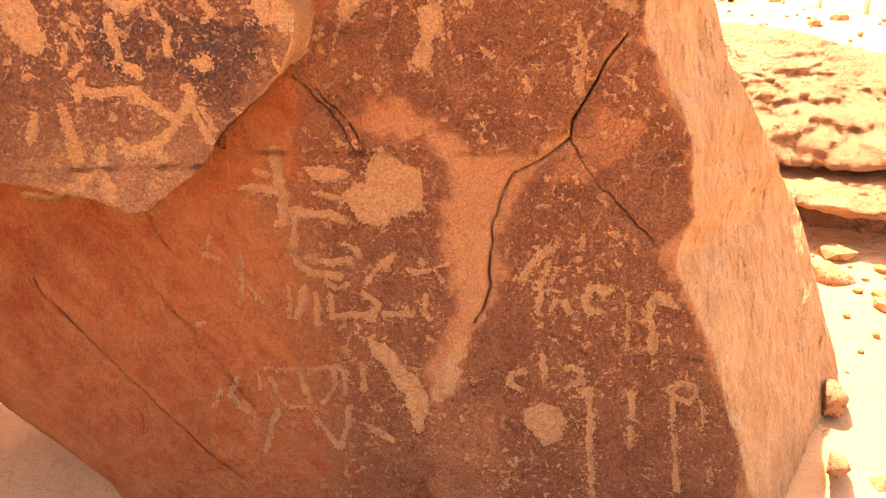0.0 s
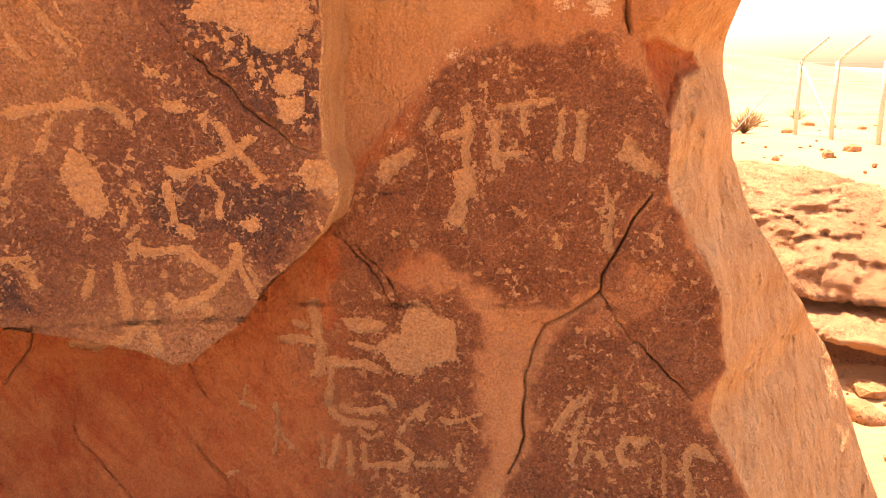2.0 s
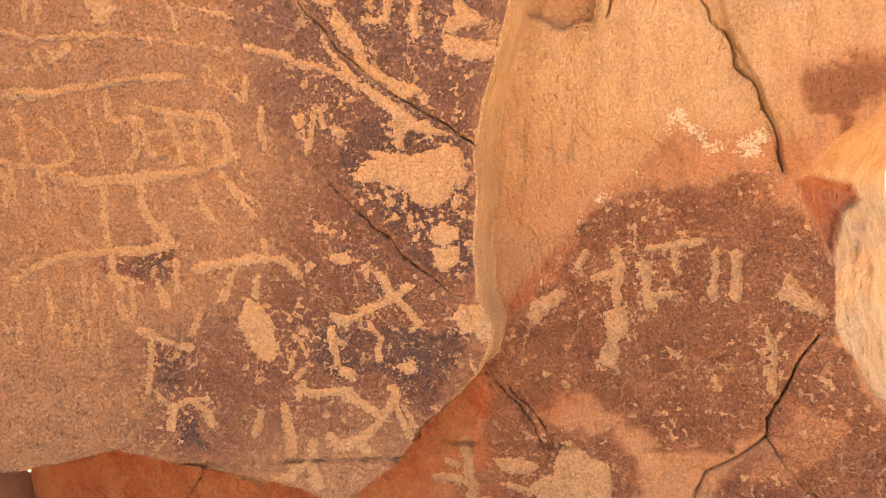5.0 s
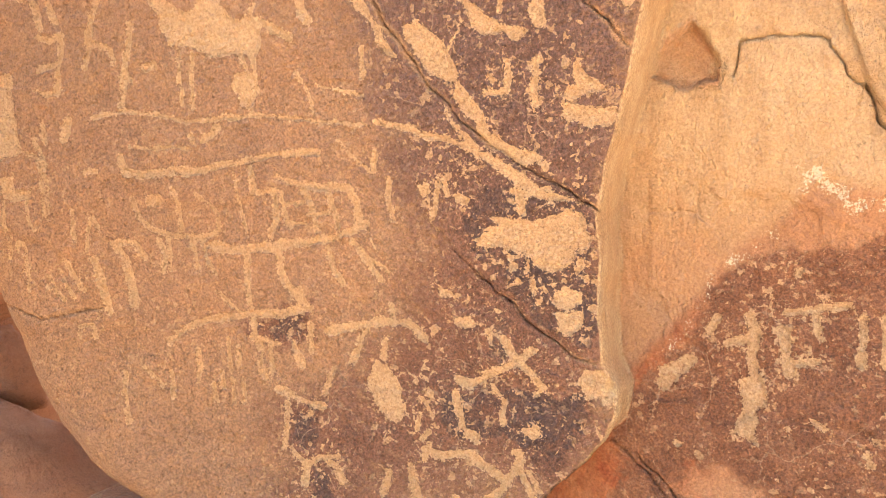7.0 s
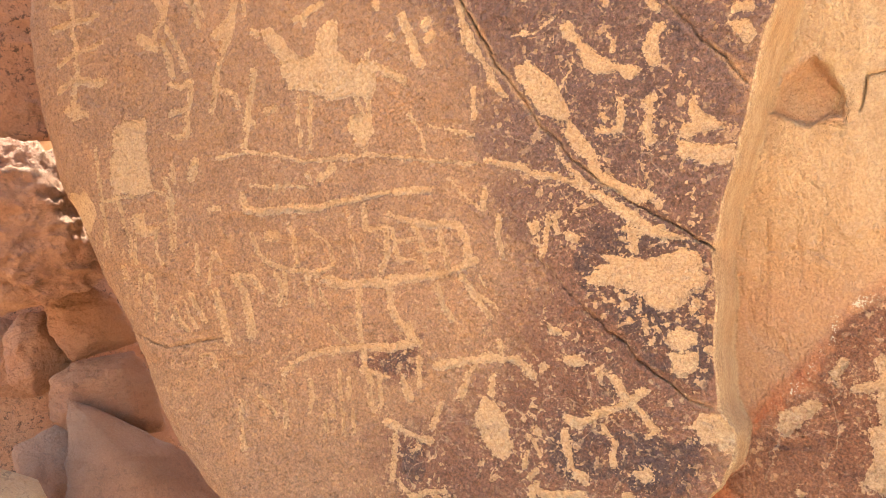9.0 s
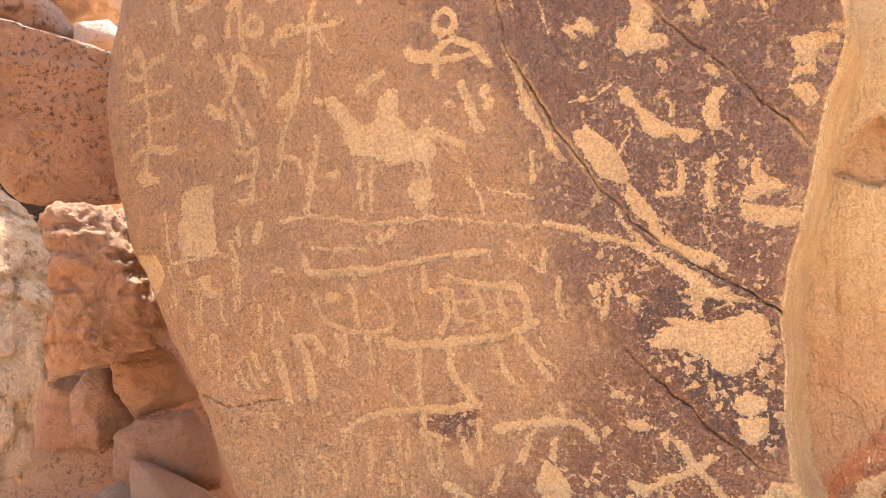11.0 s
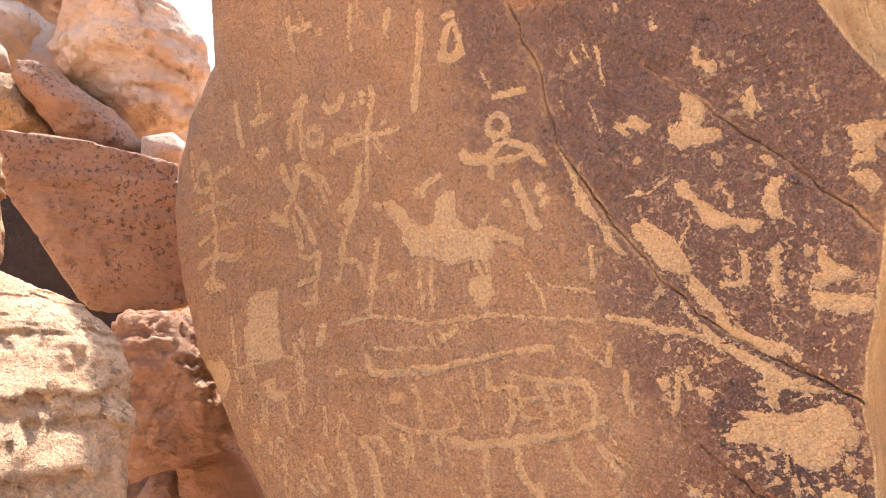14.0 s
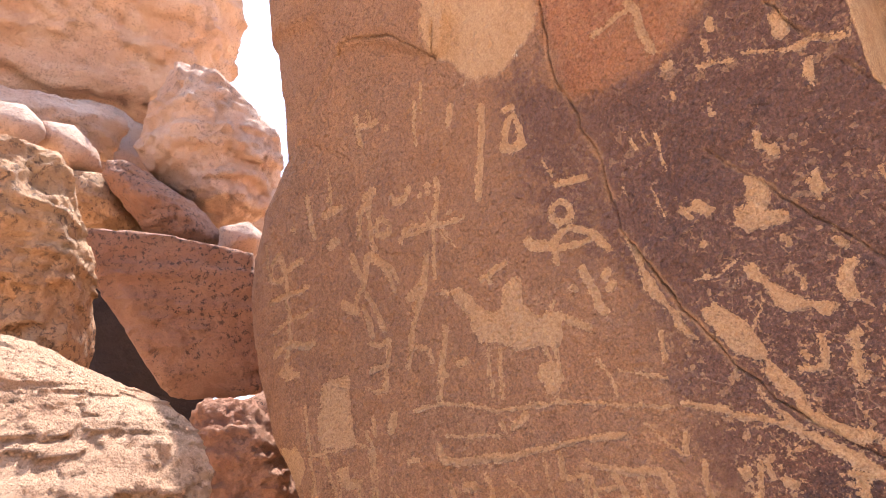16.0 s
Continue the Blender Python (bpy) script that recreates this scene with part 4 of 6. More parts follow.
engrave("small pecked letters",
        (0.0080, [(-0.295, 0.625), (-0.269, 0.656), (-0.244, 0.677), (-0.220, 0.700)]),
        (0.0080, [(-0.252, 0.682), (-0.229, 0.657)]),
        (0.0080, [(-0.180, 0.658), (-0.156, 0.651), (-0.116, 0.660), (-0.068, 0.678)]),
        (0.0080, [(-0.108, 0.660), (-0.084, 0.627)]),
        (0.0064, [(-0.140, 0.685), (-0.139, 0.676)]))
engrave("row of small pecked letters",
        (0.0082, [(-0.526, 0.598), (-0.528, 0.510)]),
        (0.0115, [(-0.481, 0.599), (-0.487, 0.555), (-0.503, 0.511)]),
        (0.0115, [(-0.444, 0.583), (-0.445, 0.494)]),
        (0.0098, [(-0.403, 0.575), (-0.401, 0.514), (-0.348, 0.519), (-0.298, 0.513)]),
        (0.0081, [(-0.312, 0.586), (-0.280, 0.570), (-0.264, 0.544)]),
        (0.0098, [(-0.264, 0.553), (-0.290, 0.508)]),
        (0.0098, [(-0.248, 0.527), (-0.166, 0.529)]),
        (0.0081, [(-0.192, 0.546), (-0.189, 0.544)]),
        (0.0081, [(-0.130, 0.583), (-0.129, 0.521), (-0.117, 0.513)]),
        (0.0081, [(-0.417, 0.618), (-0.378, 0.593), (-0.357, 0.611)]))
engrave("pale flaked chip",
        (0, [(-0.304, 0.445), (-0.251, 0.428), (-0.210, 0.374), (-0.161, 0.330), (-0.136, 0.284), (-0.128, 0.208), (-0.134, 0.129), (-0.163, 0.128), (-0.188, 0.205), (-0.195, 0.263), (-0.228, 0.327), (-0.286, 0.381)]))
engrave("worn ladder-like pecked lines",
        (0.0068, [(-0.613, 0.333), (-0.492, 0.337), (-0.389, 0.346)]),
        (0.0068, [(-0.639, 0.322), (-0.635, 0.265)]),
        (0.0069, [(-0.597, 0.305), (-0.584, 0.248), (-0.552, 0.210), (-0.465, 0.204)]),
        (0.0068, [(-0.510, 0.327), (-0.496, 0.270), (-0.481, 0.223)]),
        (0.0068, [(-0.406, 0.340), (-0.409, 0.274), (-0.446, 0.224)]),
        (0.0085, [(-0.372, 0.332), (-0.372, 0.256)]),
        (0.0068, [(-0.321, 0.343), (-0.315, 0.277)]),
        (0.0069, [(-0.702, 0.301), (-0.734, 0.242), (-0.677, 0.186)]),
        (0.0087, [(-0.588, 0.189), (-0.610, 0.129), (-0.635, 0.047)]),
        (0.0086, [(-0.758, 0.261), (-0.782, 0.201)]),
        (0.0069, [(-0.360, 0.218), (-0.378, 0.119), (-0.392, 0.078)]),
        (0.0086, [(-0.327, 0.161), (-0.224, 0.106)]),
        (0.0087, [(-0.467, 0.165), (-0.401, 0.078)]))
engrave("faint pecked lines on the red face",
        (0.0065, [(-0.667, 0.690), (-0.658, 0.612), (-0.612, 0.552)]),
        (0.0067, [(-0.824, 0.465), (-0.788, 0.484)]),
        (0.0049, [(-0.659, 0.595), (-0.672, 0.542)]),
        (0.0048, [(-0.744, 0.747), (-0.766, 0.696), (-0.726, 0.680)]))
engrave("angular pecked letters",
        (0.0110, [(0.146, 0.641), (0.168, 0.683), (0.198, 0.717), (0.213, 0.734)]),
        (0.0111, [(0.215, 0.685), (0.203, 0.617), (0.193, 0.539)]),
        (0.0080, [(0.229, 0.549), (0.244, 0.575)]),
        (0.0096, [(0.268, 0.567), (0.282, 0.542)]),
        (0.0095, [(0.383, 0.613), (0.344, 0.617), (0.322, 0.586), (0.332, 0.552), (0.372, 0.544)]),
        (0.0126, [(0.376, 0.613), (0.394, 0.618)]),
        (0.0111, [(0.519, 0.435), (0.517, 0.505), (0.503, 0.582), (0.524, 0.608), (0.566, 0.576)]),
        (0.0095, [(0.556, 0.592), (0.574, 0.567)]))
engrave("worn dotted column",
        (0.0048, [(0.439, 0.606), (0.445, 0.520), (0.455, 0.433)]),
        (0.0064, [(0.407, 0.502), (0.417, 0.467)]),
        (0.0062, [(0.311, 0.777), (0.306, 0.736)]),
        (0.0093, [(0.387, 0.778), (0.403, 0.771)]),
        (0.0063, [(0.300, 0.703), (0.303, 0.700)]))
engrave("small round pecked letters",
        (0.0083, [(0.164, 0.360), (0.123, 0.340), (0.121, 0.312), (0.158, 0.291)]),
        (0.0082, [(0.211, 0.407), (0.222, 0.334)]),
        (0.0082, [(0.278, 0.373), (0.319, 0.365), (0.329, 0.329), (0.289, 0.309)]))
engrave("long pecked stroke with a blunt head",
        (0.0116, [(0.339, 0.301), (0.357, 0.283)]),
        (0.0102, [(0.355, 0.302), (0.358, 0.169), (0.372, 0.032), (0.383, -0.069)]))
engrave("broken pecked stroke",
        (0.0133, [(0.476, 0.288), (0.482, 0.213)]),
        (0.0101, [(0.480, 0.174), (0.489, 0.117)]),
        (0.0050, [(0.680, 0.277), (0.690, 0.183)]),
        (0.0068, [(0.730, 0.009), (0.731, 0.033)]))
engrave("pecked ring on a long stem",
        (0.0082, [(0.583, 0.310), (0.613, 0.330), (0.654, 0.322), (0.665, 0.295), (0.643, 0.272), (0.602, 0.278), (0.583, 0.301)]),
        (0.0093, [(0.594, 0.274), (0.606, 0.180), (0.624, 0.064), (0.637, -0.036)]))
engrave("round scraped patch",
        (0, [(0.168, 0.219), (0.218, 0.250), (0.277, 0.233), (0.287, 0.186), (0.273, 0.127), (0.223, 0.105), (0.196, 0.143), (0.162, 0.171)]))
engrave("thin pale mineral vein",
        (0.0021, [(-0.557, 2.869), (-0.494, 2.849), (-0.447, 2.830), (-0.395, 2.831), (-0.332, 2.800), (-0.301, 2.848)]),
        (0.0019, [(-0.844, 2.384), (-0.781, 2.382), (-0.714, 2.411)]),
        (0.0018, [(-0.691, 2.299), (-0.719, 2.264), (-0.763, 2.203)]))
engrave("fine scratched lines",
        (0.0017, [(-1.166, 2.245), (-1.145, 2.189), (-1.140, 2.135)]),
        (0.0017, [(-1.071, 2.052), (-1.044, 2.011), (-1.002, 1.966)]),
        (0.0017, [(-1.031, 1.812), (-1.017, 1.773), (-1.004, 1.749)]),
        (0.0017, [(-1.114, 2.200), (-1.043, 2.176), (-0.989, 2.158)]),
        (0.0016, [(-0.768, 1.912), (-0.726, 1.951), (-0.702, 1.970)]),
        (0.0018, [(-0.850, 1.926), (-0.849, 1.852), (-0.836, 1.834)]))

# ---- the carved boulder ----
COLS_N = 960
zz = np.concatenate([np.linspace(-0.4, -0.2, 12, endpoint=False), np.linspace(-0.2, 3.55, 960, endpoint=False), np.linspace(3.55, 4.4, 40)])
ss = np.linspace(0, 1, COLS_N)
lo, hi = np.interp(zz, LEFT_Z, LEFT_X) - 0.15, np.interp(zz, RIGHT_Z, RIGHT_X)
GX = lo[:, None] + (hi - lo)[:, None] * ss[None]
GZ = np.repeat(zz[:, None], COLS_N, 1)
GY = face_depth(GX, GZ)
GY += 0.010 * grain(GX, 0, GZ, 2.2, 3, 21) + 0.0045 * grain(GX, 0, GZ, 19, 4, 22, 0.62)
sway = 0.009 * grain(GX, 2, GZ, 22, 3, 9)
keep = 0.35 + 0.65 * ease(grain(GX, 4, GZ, 9, 2, 12), -0.4, 0.3)
rim = np.zeros(GX.shape)
for wide, deep, pts in CRACKS:
    ax, az = np.array(pts).T
    sel = (GX > ax.min() - 0.06) & (GX < ax.max() + 0.06) & (GZ > az.min() - 0.06) & (GZ < az.max() + 0.06)
    near = polydist(GX[sel] + sway[sel], GZ[sel] + 0.7 * sway[sel], pts)
    GY[sel] += deep * keep[sel] * np.exp(-((near / (wide * 0.42)) ** 2))
    if deep > 0.011:
        rim[sel] = np.maximum(rim[sel], np.exp(-(((near - 0.004) / (0.003 + 1.0 * wide)) ** 2)))
    GY[sel] += 0.15 * deep * np.exp(-((near / (wide * 2.2)) ** 2))
# shallow shelves where thin sheets have come off
sheet_noise = grain(GX + 0.3 * GZ, 0, GZ, 1.7, 4, 41)
GY += 0.007 * ease(sheet_noise, 0.12, 0.15) + 0.005 * ease(grain(GX, 3, GZ + 0.4 * GX, 3.1, 4, 43), 0.2, 0.23)
past = GX - edge_line(GZ)
past = past + 0.016 * grain(GX, 12, GZ, 13, 4, 47, 0.6)
broken = ease(past, 0.0, 0.012)
GY += broken * (0.010 * grain(GX * 2, 11, GZ * 0.5, 34, 3, 46, 0.6) + 0.03 * grain(GX * 1.5, 5, GZ * 0.6, 5, 4, 44) + 0.012 * np.abs(grain(GX * 2, 6, GZ * 0.7, 15, 3, 45)))

# pecked strokes: the signed distance into the nearest one
peck = np.full(GX.shape, -0.05)
owner = np.full(GX.shape, -1, np.int32)


def clusters(strokes):
    """Strokes that touch make one mark."""
    groups = []
    for half, pts in strokes:
        pts = np.array(pts)
        fine = np.concatenate([a + (b - a) * np.linspace(0, 1, 12)[:, None] for a, b in zip(pts, np.roll(pts, -1, 0) if half == 0 else pts[1:])])
        mine = [(half, pts.tolist(), fine)]
        apart = []
        for g in groups:
            touch = any(np.hypot(*(fine[:, None] - f[None]).transpose(2, 0, 1)).min() < half + h + 0.022 for h, _, f in g)
            if touch:
                mine += g
            else:
                apart.append(g)
        groups = apart + [mine]
    return [[(h, p) for h, p, _ in g] for g in groups]


MARKS = [(label, g) for label, strokes in ENGRAVED for g in clusters(strokes)]
for index, (label, strokes) in enumerate(MARKS):
    for half, pts in strokes:
        ax, az = np.array(pts).T
        m = half + 0.03
        sel = (GX > ax.min() - m) & (GX < ax.max() + m) & (GZ > az.min() - m) & (GZ < az.max() + m)
        gx, gz = GX[sel], GZ[sel]
        wx, wz = gx + 0.005 * grain(gx, 0, gz, 24, 2, 51), gz + 0.005 * grain(gx, 9, gz, 24, 2, 52)
        if not half:
            wx, wz = wx + 0.02 * grain(gx, 0, gz, 13, 3, 53), wz + 0.02 * grain(gx, 5, gz, 13, 3, 54)
        thin = half * 0.84 * (1 + 0.45 * grain(gx, 2, gz, 16, 2, 55))
        d = thin - polydist(wx, wz, pts) if half else inside(wx, wz, pts)
        near = d > peck[sel]
        peck[sel] = np.where(near, d, peck[sel])
        owner[sel] = np.where(near & (d > -0.010), index, owner[sel])
GY += 0.0065 * ease(peck, -0.003, 0.005) * (1 + 0.35 * grain(GX, 8, GZ, 60, 2, 77))


WX, WZ = 0.06 * grain(GX, 0, GZ, 5, 5, 61, 0.6), 0.06 * grain(GX, 7, GZ, 5, 5, 62, 0.6)


FX, FZ = 0.018 * grain(GX, 0, GZ, 34, 3, 64, 0.6), 0.018 * grain(GX, 7, GZ, 34, 3, 65, 0.6)


def area(pts, soft):
    return ease(inside(GX + WX + FX, GZ + WZ + FZ, pts), -soft, soft)


RIVER = [(-0.31, 1.08), (-0.27, 1.15), (-0.2, 1.11), (-0.11, 1.04), (-0.01, 1.01), (0.1, 1.0), (0.24, 1.05), (0.26, 1.03), (0.16, 0.97), (0.11, 0.91),
         (0.09, 0.8), (0.09, 0.68), (0.07, 0.56), (-0.02, 0.45), (-0.05, 0.29), (-0.12, 0.24), (-0.14, 0.38), (-0.08, 0.49), (-0.04, 0.66), (-0.05, 0.76),
         (-0.07, 0.87), (-0.1, 0.94), (-0.14, 1.03), (-0.22, 1.04), (-0.28, 1.05)]
LOWER_DARK = [(-0.48, 1.21), (-0.36, 1.37), (-0.24, 1.48), (-0.19, 1.64), (-0.02, 1.70), (0.12, 1.70), (0.30, 1.72), (0.37, 1.57), (0.43, 1.44), (0.40, 1.31), (0.47, 1.18),
              (0.56, 1.07), (0.61, 0.81), (0.53, 0.73), (0.59, 0.61), (0.67, 0.47), (0.76, 0.22), (0.9, -0.3), (-0.75, -0.3), (-0.85, 0.3),
              (-0.74, 0.6), (-0.62, 0.85), (-0.5, 0.98)]
UPPER_DARK = [(-1.01, 2.89), (-1.05, 3.1), (-0.17, 3.1), (-0.17, 2.71), (-0.22, 2.35), (-0.40, 1.85), (-0.42, 1.41), (-0.43, 1.27), (-0.63, 1.08), (-0.77, 1.12), (-1.2, 1.02),
              (-1.37, 1.05), (-1.34, 1.33), (-1.13, 1.40), (-0.92, 1.62), (-0.85, 1.80), (-0.95, 1.97), (-0.89, 2.08), (-0.96, 2.18), (-0.96, 2.36), (-1.06, 2.54)]
RING_DARK = [(-1.25, 3.10), (-0.99, 3.02), (-1.0, 2.55), (-1.12, 2.51), (-1.24, 2.64)]
TOP_BARE = [(-1.50, 3.62), (-1.43, 3.449), (-1.448, 3.325), (-1.415, 3.269), (-1.375, 3.246), (-1.331, 3.17), (-1.297, 3.136), (-1.236, 3.118), (-1.166, 3.131), (-1.084, 3.181), (-1.035, 3.23), (-1.0, 3.62)]
TOP_RED = [(-1.03, 3.3), (-0.55, 3.1), (-0.682, 2.982), (-0.825, 2.91), (-1.007, 2.957), (-1.045, 3.041), (-1.048, 3.112)]
SEAM = [(-0.34, 1.42), (-0.26, 1.49), (-0.21, 1.57), (-0.19, 1.65), (-0.12, 1.68), (-0.02, 1.74), (0.05, 1.87), (0.12, 1.82), (0.17, 1.75), (0.27, 1.80)]

wob = 0.006 * grain(GX, 0, GZ, 14, 3, 3)
in_slab = inside(GX + wob, GZ - wob, SLAB)
slab = ease(in_slab, -0.004, 0.006)
lower = 1 - slab
river, low_dark = area(RIVER, 0.045), area(LOWER_DARK, 0.035) * ease(GX + 2.6 * WX, -0.86, -0.36)
low_dark = low_dark * (0.62 + 0.38 * ease(GX + 0.12 * GZ, -0.45, -0.15))
up_dark = np.maximum(area(UPPER_DARK, 0.22), 0.75 * area(RING_DARK, 0.16))
for patch in ([(-1.336, 1.333), (-1.25, 1.342), (-1.219, 1.318), (-1.24, 1.21), (-1.28, 1.187), (-1.337, 1.218)], [(-1.27, 1.15), (-1.21, 1.15), (-1.17, 1.01), (-1.29, 1.03)],
              [(-1.39, 1.58), (-1.24, 1.61), (-1.23, 1.54), (-1.36, 1.52)], [(-0.85, 1.37), (-0.727, 1.40), (-0.604, 1.36), (-0.488, 1.37), (-0.464, 1.30), (-0.53, 1.18), (-0.61, 1.10), (-0.70, 1.21), (-0.82, 1.20), (-0.91, 1.27)],
              [(-0.706, 1.94), (-0.411, 1.90), (-0.457, 1.45), (-0.613, 1.52), (-0.74, 1.67), (-0.78, 1.82)]):
    up_dark = np.maximum(up_dark, 1.25 * area(patch, 0.03))
block = lower * ease(GX - 0.38 + 0.45 * (GZ - 1.75), -0.08, 0.08) * ease(GZ, 1.66, 1.74) * (1 - 0.85 * ease(GZ, 1.90, 2.06))
opened = lower * (1 - block) * ease(GZ - np.interp(GX, [-0.45, -0.34, -0.21, -0.12, -0.02, 0.06, 0.3], [1.36, 1.46, 1.60, 1.69, 1.75, 1.84, 1.80]) + 0.04 * grain(GX, 2, GZ, 7, 4, 63), -0.03, 0.03)
bare_top = area(TOP_BARE, 0.012)
worn = np.clip(slab * (1 - bare_top) + 0.75 * lower * low_dark * (1 - river), 0, 1)
varnish = slab * (0.32 + 0.50 * up_dark) + lower * (1 - opened) * (0.08 + 0.80 * low_dark * (1 - river)) + 0.62 * block
varnish = varnish * (1 - broken) * (1 - bare_top) * (1 - 0.55 * area(TOP_RED, 0.05))
varnish -= 0.45 * area([(0.27, 1.05), (0.31, 1.12), (0.35, 1.14), (0.43, 1.11), (0.46, 1.07), (0.41, 1.02), (0.36, 0.96), (0.31, 0.97), (0.30, 0.91), (0.21, 0.92), (0.22, 0.98)], 0.02)
varnish += 0.4 * area([(0.506, 1.404), (0.577, 1.388), (0.627, 1.275), (0.617, 1.209), (0.547, 1.217), (0.523, 1.311)], 0.012)
varnish -= 0.3 * rim * ease(grain(GX, 5, GZ, 6, 3, 81), -0.35, 0.1)
varnish -= 0.30 * ease(grain(GX, 6, GZ, 9, 4, 82), 0.0, 0.25) * lower * ease(GX, 0.05, 0.2) * ease(GZ, 1.15, 1.3)
varnish -= 0.35 * area([(-0.12, 0.23), (0.08, 0.27), (0.14, 0.08), (0.09, -0.2), (-0.09, -0.2)], 0.03)
step_side = ease(in_slab, -0.012, -0.006) * (1 - ease(in_slab, 0.008, 0.013)) * ease(GX, -0.56, -0.48)
chip = area([(-0.45, 1.42), (-0.40, 1.40), (-0.40, 1.30), (-0.43, 1.33)], 0.012)
varnish *= (1 - step_side) * (1 - chip)
worn *= (1 - step_side) * (1 - chip) * (1 - 0.25 * rim)
pale = np.clip(np.maximum.reduce([broken * (1 - ease(inside(GX, GZ, HOLLOW), -0.01, 0.01)) * (0.55 + 0.45 * ease(1.75 - GZ, 0, 0.15)), step_side * 0.8, chip * 0.8, 0.6 * area([(-0.144, 0.283), (-0.101, 0.378), (-0.052, 0.452), (-0.003, 0.454), (-0.032, 0.380), (0.008, 0.289), (0.083, 0.267), (-0.119, 0.237)], 0.006), 0.45 * bare_top, opened * 0.6 * ease(GZ, 1.6, 1.9), 0.9 * opened * area([(-0.18, 2.32), (-0.123, 2.145), (-0.10, 2.12), (-0.08, 2.2), (-0.02, 2.35), (-0.1, 2.45)], 0.008)]), 0, 1)
red = lower * (1 - opened) * (1 - broken) * (0.7 * ease(-0.25 - GX, -0.25, 0.3) + 0.45 - 0.15 * river) + 0.28 * opened * (1 - ease(GZ, 1.7, 2.1)) + 0.05 * slab
red += 0.35 * area(TOP_RED, 0.05) + 0.9 * ease(inside(GX, GZ, HOLLOW), -0.01, 0.01) + 0.9 * ease(inside(GX, GZ, NOTCH), -0.01, 0.01) + 0.7 * broken * ease(GZ, 1.40, 1.5) * (1 - ease(past, 0.02, 0.10))
violet = np.clip(slab * (0.45 + 0.45 * ease(GZ, 1.5, 2.2)), 0, 1)
chipped = np.clip(slab * (0.45 + 0.55 * np.minimum(up_dark, 1)) + low_dark * 0.95 * (1 - 0.9 * river), 0, 1) * (1 - broken) * (1 - bare_top) * (1 - opened) * (1 - 0.55 * slab * ease(GZ, 2.0, 2.6))
crust = 0.8 * np.exp(-((polydist(GX, GZ, SEAM) / 0.03) ** 2)) * lower
crust = np.maximum(crust, 0.95 * lower * np.maximum(area([(0.02, 1.91), (0.05, 1.92), (0.13, 1.87), (0.21, 1.8), (0.29, 1.85), (0.29, 1.75), (0.21, 1.72), (0.15, 1.77), (0.06, 1.86)], 0.03),
                                                    area([(-0.19, 1.66), (-0.12, 1.71), (-0.05, 1.75), (0.01, 1.73), (-0.11, 1.68)], 0.02)))
crust = crust + 0.6 * np.exp(-((polydist(GX, GZ, [(-1.4, 3.2), (-1.28, 3.12), (-1.15, 3.15)]) / 0.03) ** 2))
mark_age = np.array([(0.36 if label.split()[0] in ("worn", "faint", "large", "ragged") else 0.62) + 0.16 * random.random() for label, _ in MARKS] + [0.6])
age = np.clip(mark_age[owner] - 0.20 * slab + 0.15 * np.minimum(up_dark, 1) * slab + 0.12 * low_dark, 0, 0.95)
ATTRS = {"age": age, "peck": peck, "varnish": varnish, "pale": pale, "red": np.clip(red, 0, 1), "violet": violet, "chipped": chipped, "crust": crust, "worn": worn}

# the slab overhangs its lower rim
ds_col, ds_row = np.gradient(in_slab, axis=1), np.gradient(in_slab, axis=0)
run = ds_col / np.gradient(GX, axis=1)
rise = (ds_row - run * np.gradient(GX, axis=0)) / np.gradient(GZ, axis=0)
tuck = 0.05 * ease(in_slab, -0.07, -0.006) * (1 - ease(in_slab, -0.004, 0.004)) * (1 - ease(GX + 0.35 * (GZ - 1.2), -0.50, -0.40))
GX = GX + tuck * np.clip(run, -1, 1)
GZ = GZ + tuck * np.clip(rise, -1, 1)

# the sides and the back close the boulder
FACE = np.stack([GX, GY, GZ], -1)
left_side = [FACE[:, 0] + np.array([0.05 * k, 0.28 * k, 0.0]) for k in range(9, 0, -1)]
right_side = [FACE[:, -1] + np.array([-0.10 * k + 0.05 * min(k, 2), 0.25 * k, 0.0]) for k in range(1, 10)]
FACE = np.concatenate([np.stack(left_side, 1), FACE, np.stack(right_side, 1)], 1)
for k, value in ATTRS.items():
    ATTRS[k] = np.pad(value, ((0, 0), (9, 9)), mode="edge")
# the crown leans back to a rounded top
FACE[-38:, :, 1] += (np.linspace(0, 1, 38) ** 4 * 0.9)[:, None]


def grid_mesh(name, pts, cells, normals, attrs, mat):
    """A mesh of the chosen cells of a grid, with the whole grid's normals."""
    rows, cols = pts.shape[:2]
    r, c = np.nonzero(cells)
    quad = np.stack([r * cols + c, r * cols + c + 1, (r + 1) * cols + c + 1, (r + 1) * cols + c], 1)
    used, flat = np.unique(quad, return_inverse=True)
    me = bpy.data.meshes.new(name)
    me.vertices.add(len(used)), me.loops.add(quad.size), me.polygons.add(len(quad))
    me.vertices.foreach_set("co", pts.reshape(-1, 3)[used].ravel())
    me.loops.foreach_set("vertex_index", flat.ravel().astype(np.int32))
    me.polygons.foreach_set("loop_start", np.arange(0, quad.size, 4, dtype=np.int32))
    me.update(calc_edges=True)
    for key, value in attrs.items():
        layer = me.attributes.new(key, "FLOAT", "POINT")
        layer.data.foreach_set("value", value.reshape(-1)[used].astype(np.float32))
    me.materials.append(mat)
    me.shade_smooth()
    me.normals_split_custom_set_from_vertices(normals.reshape(-1, 3)[used].tolist())
    return me


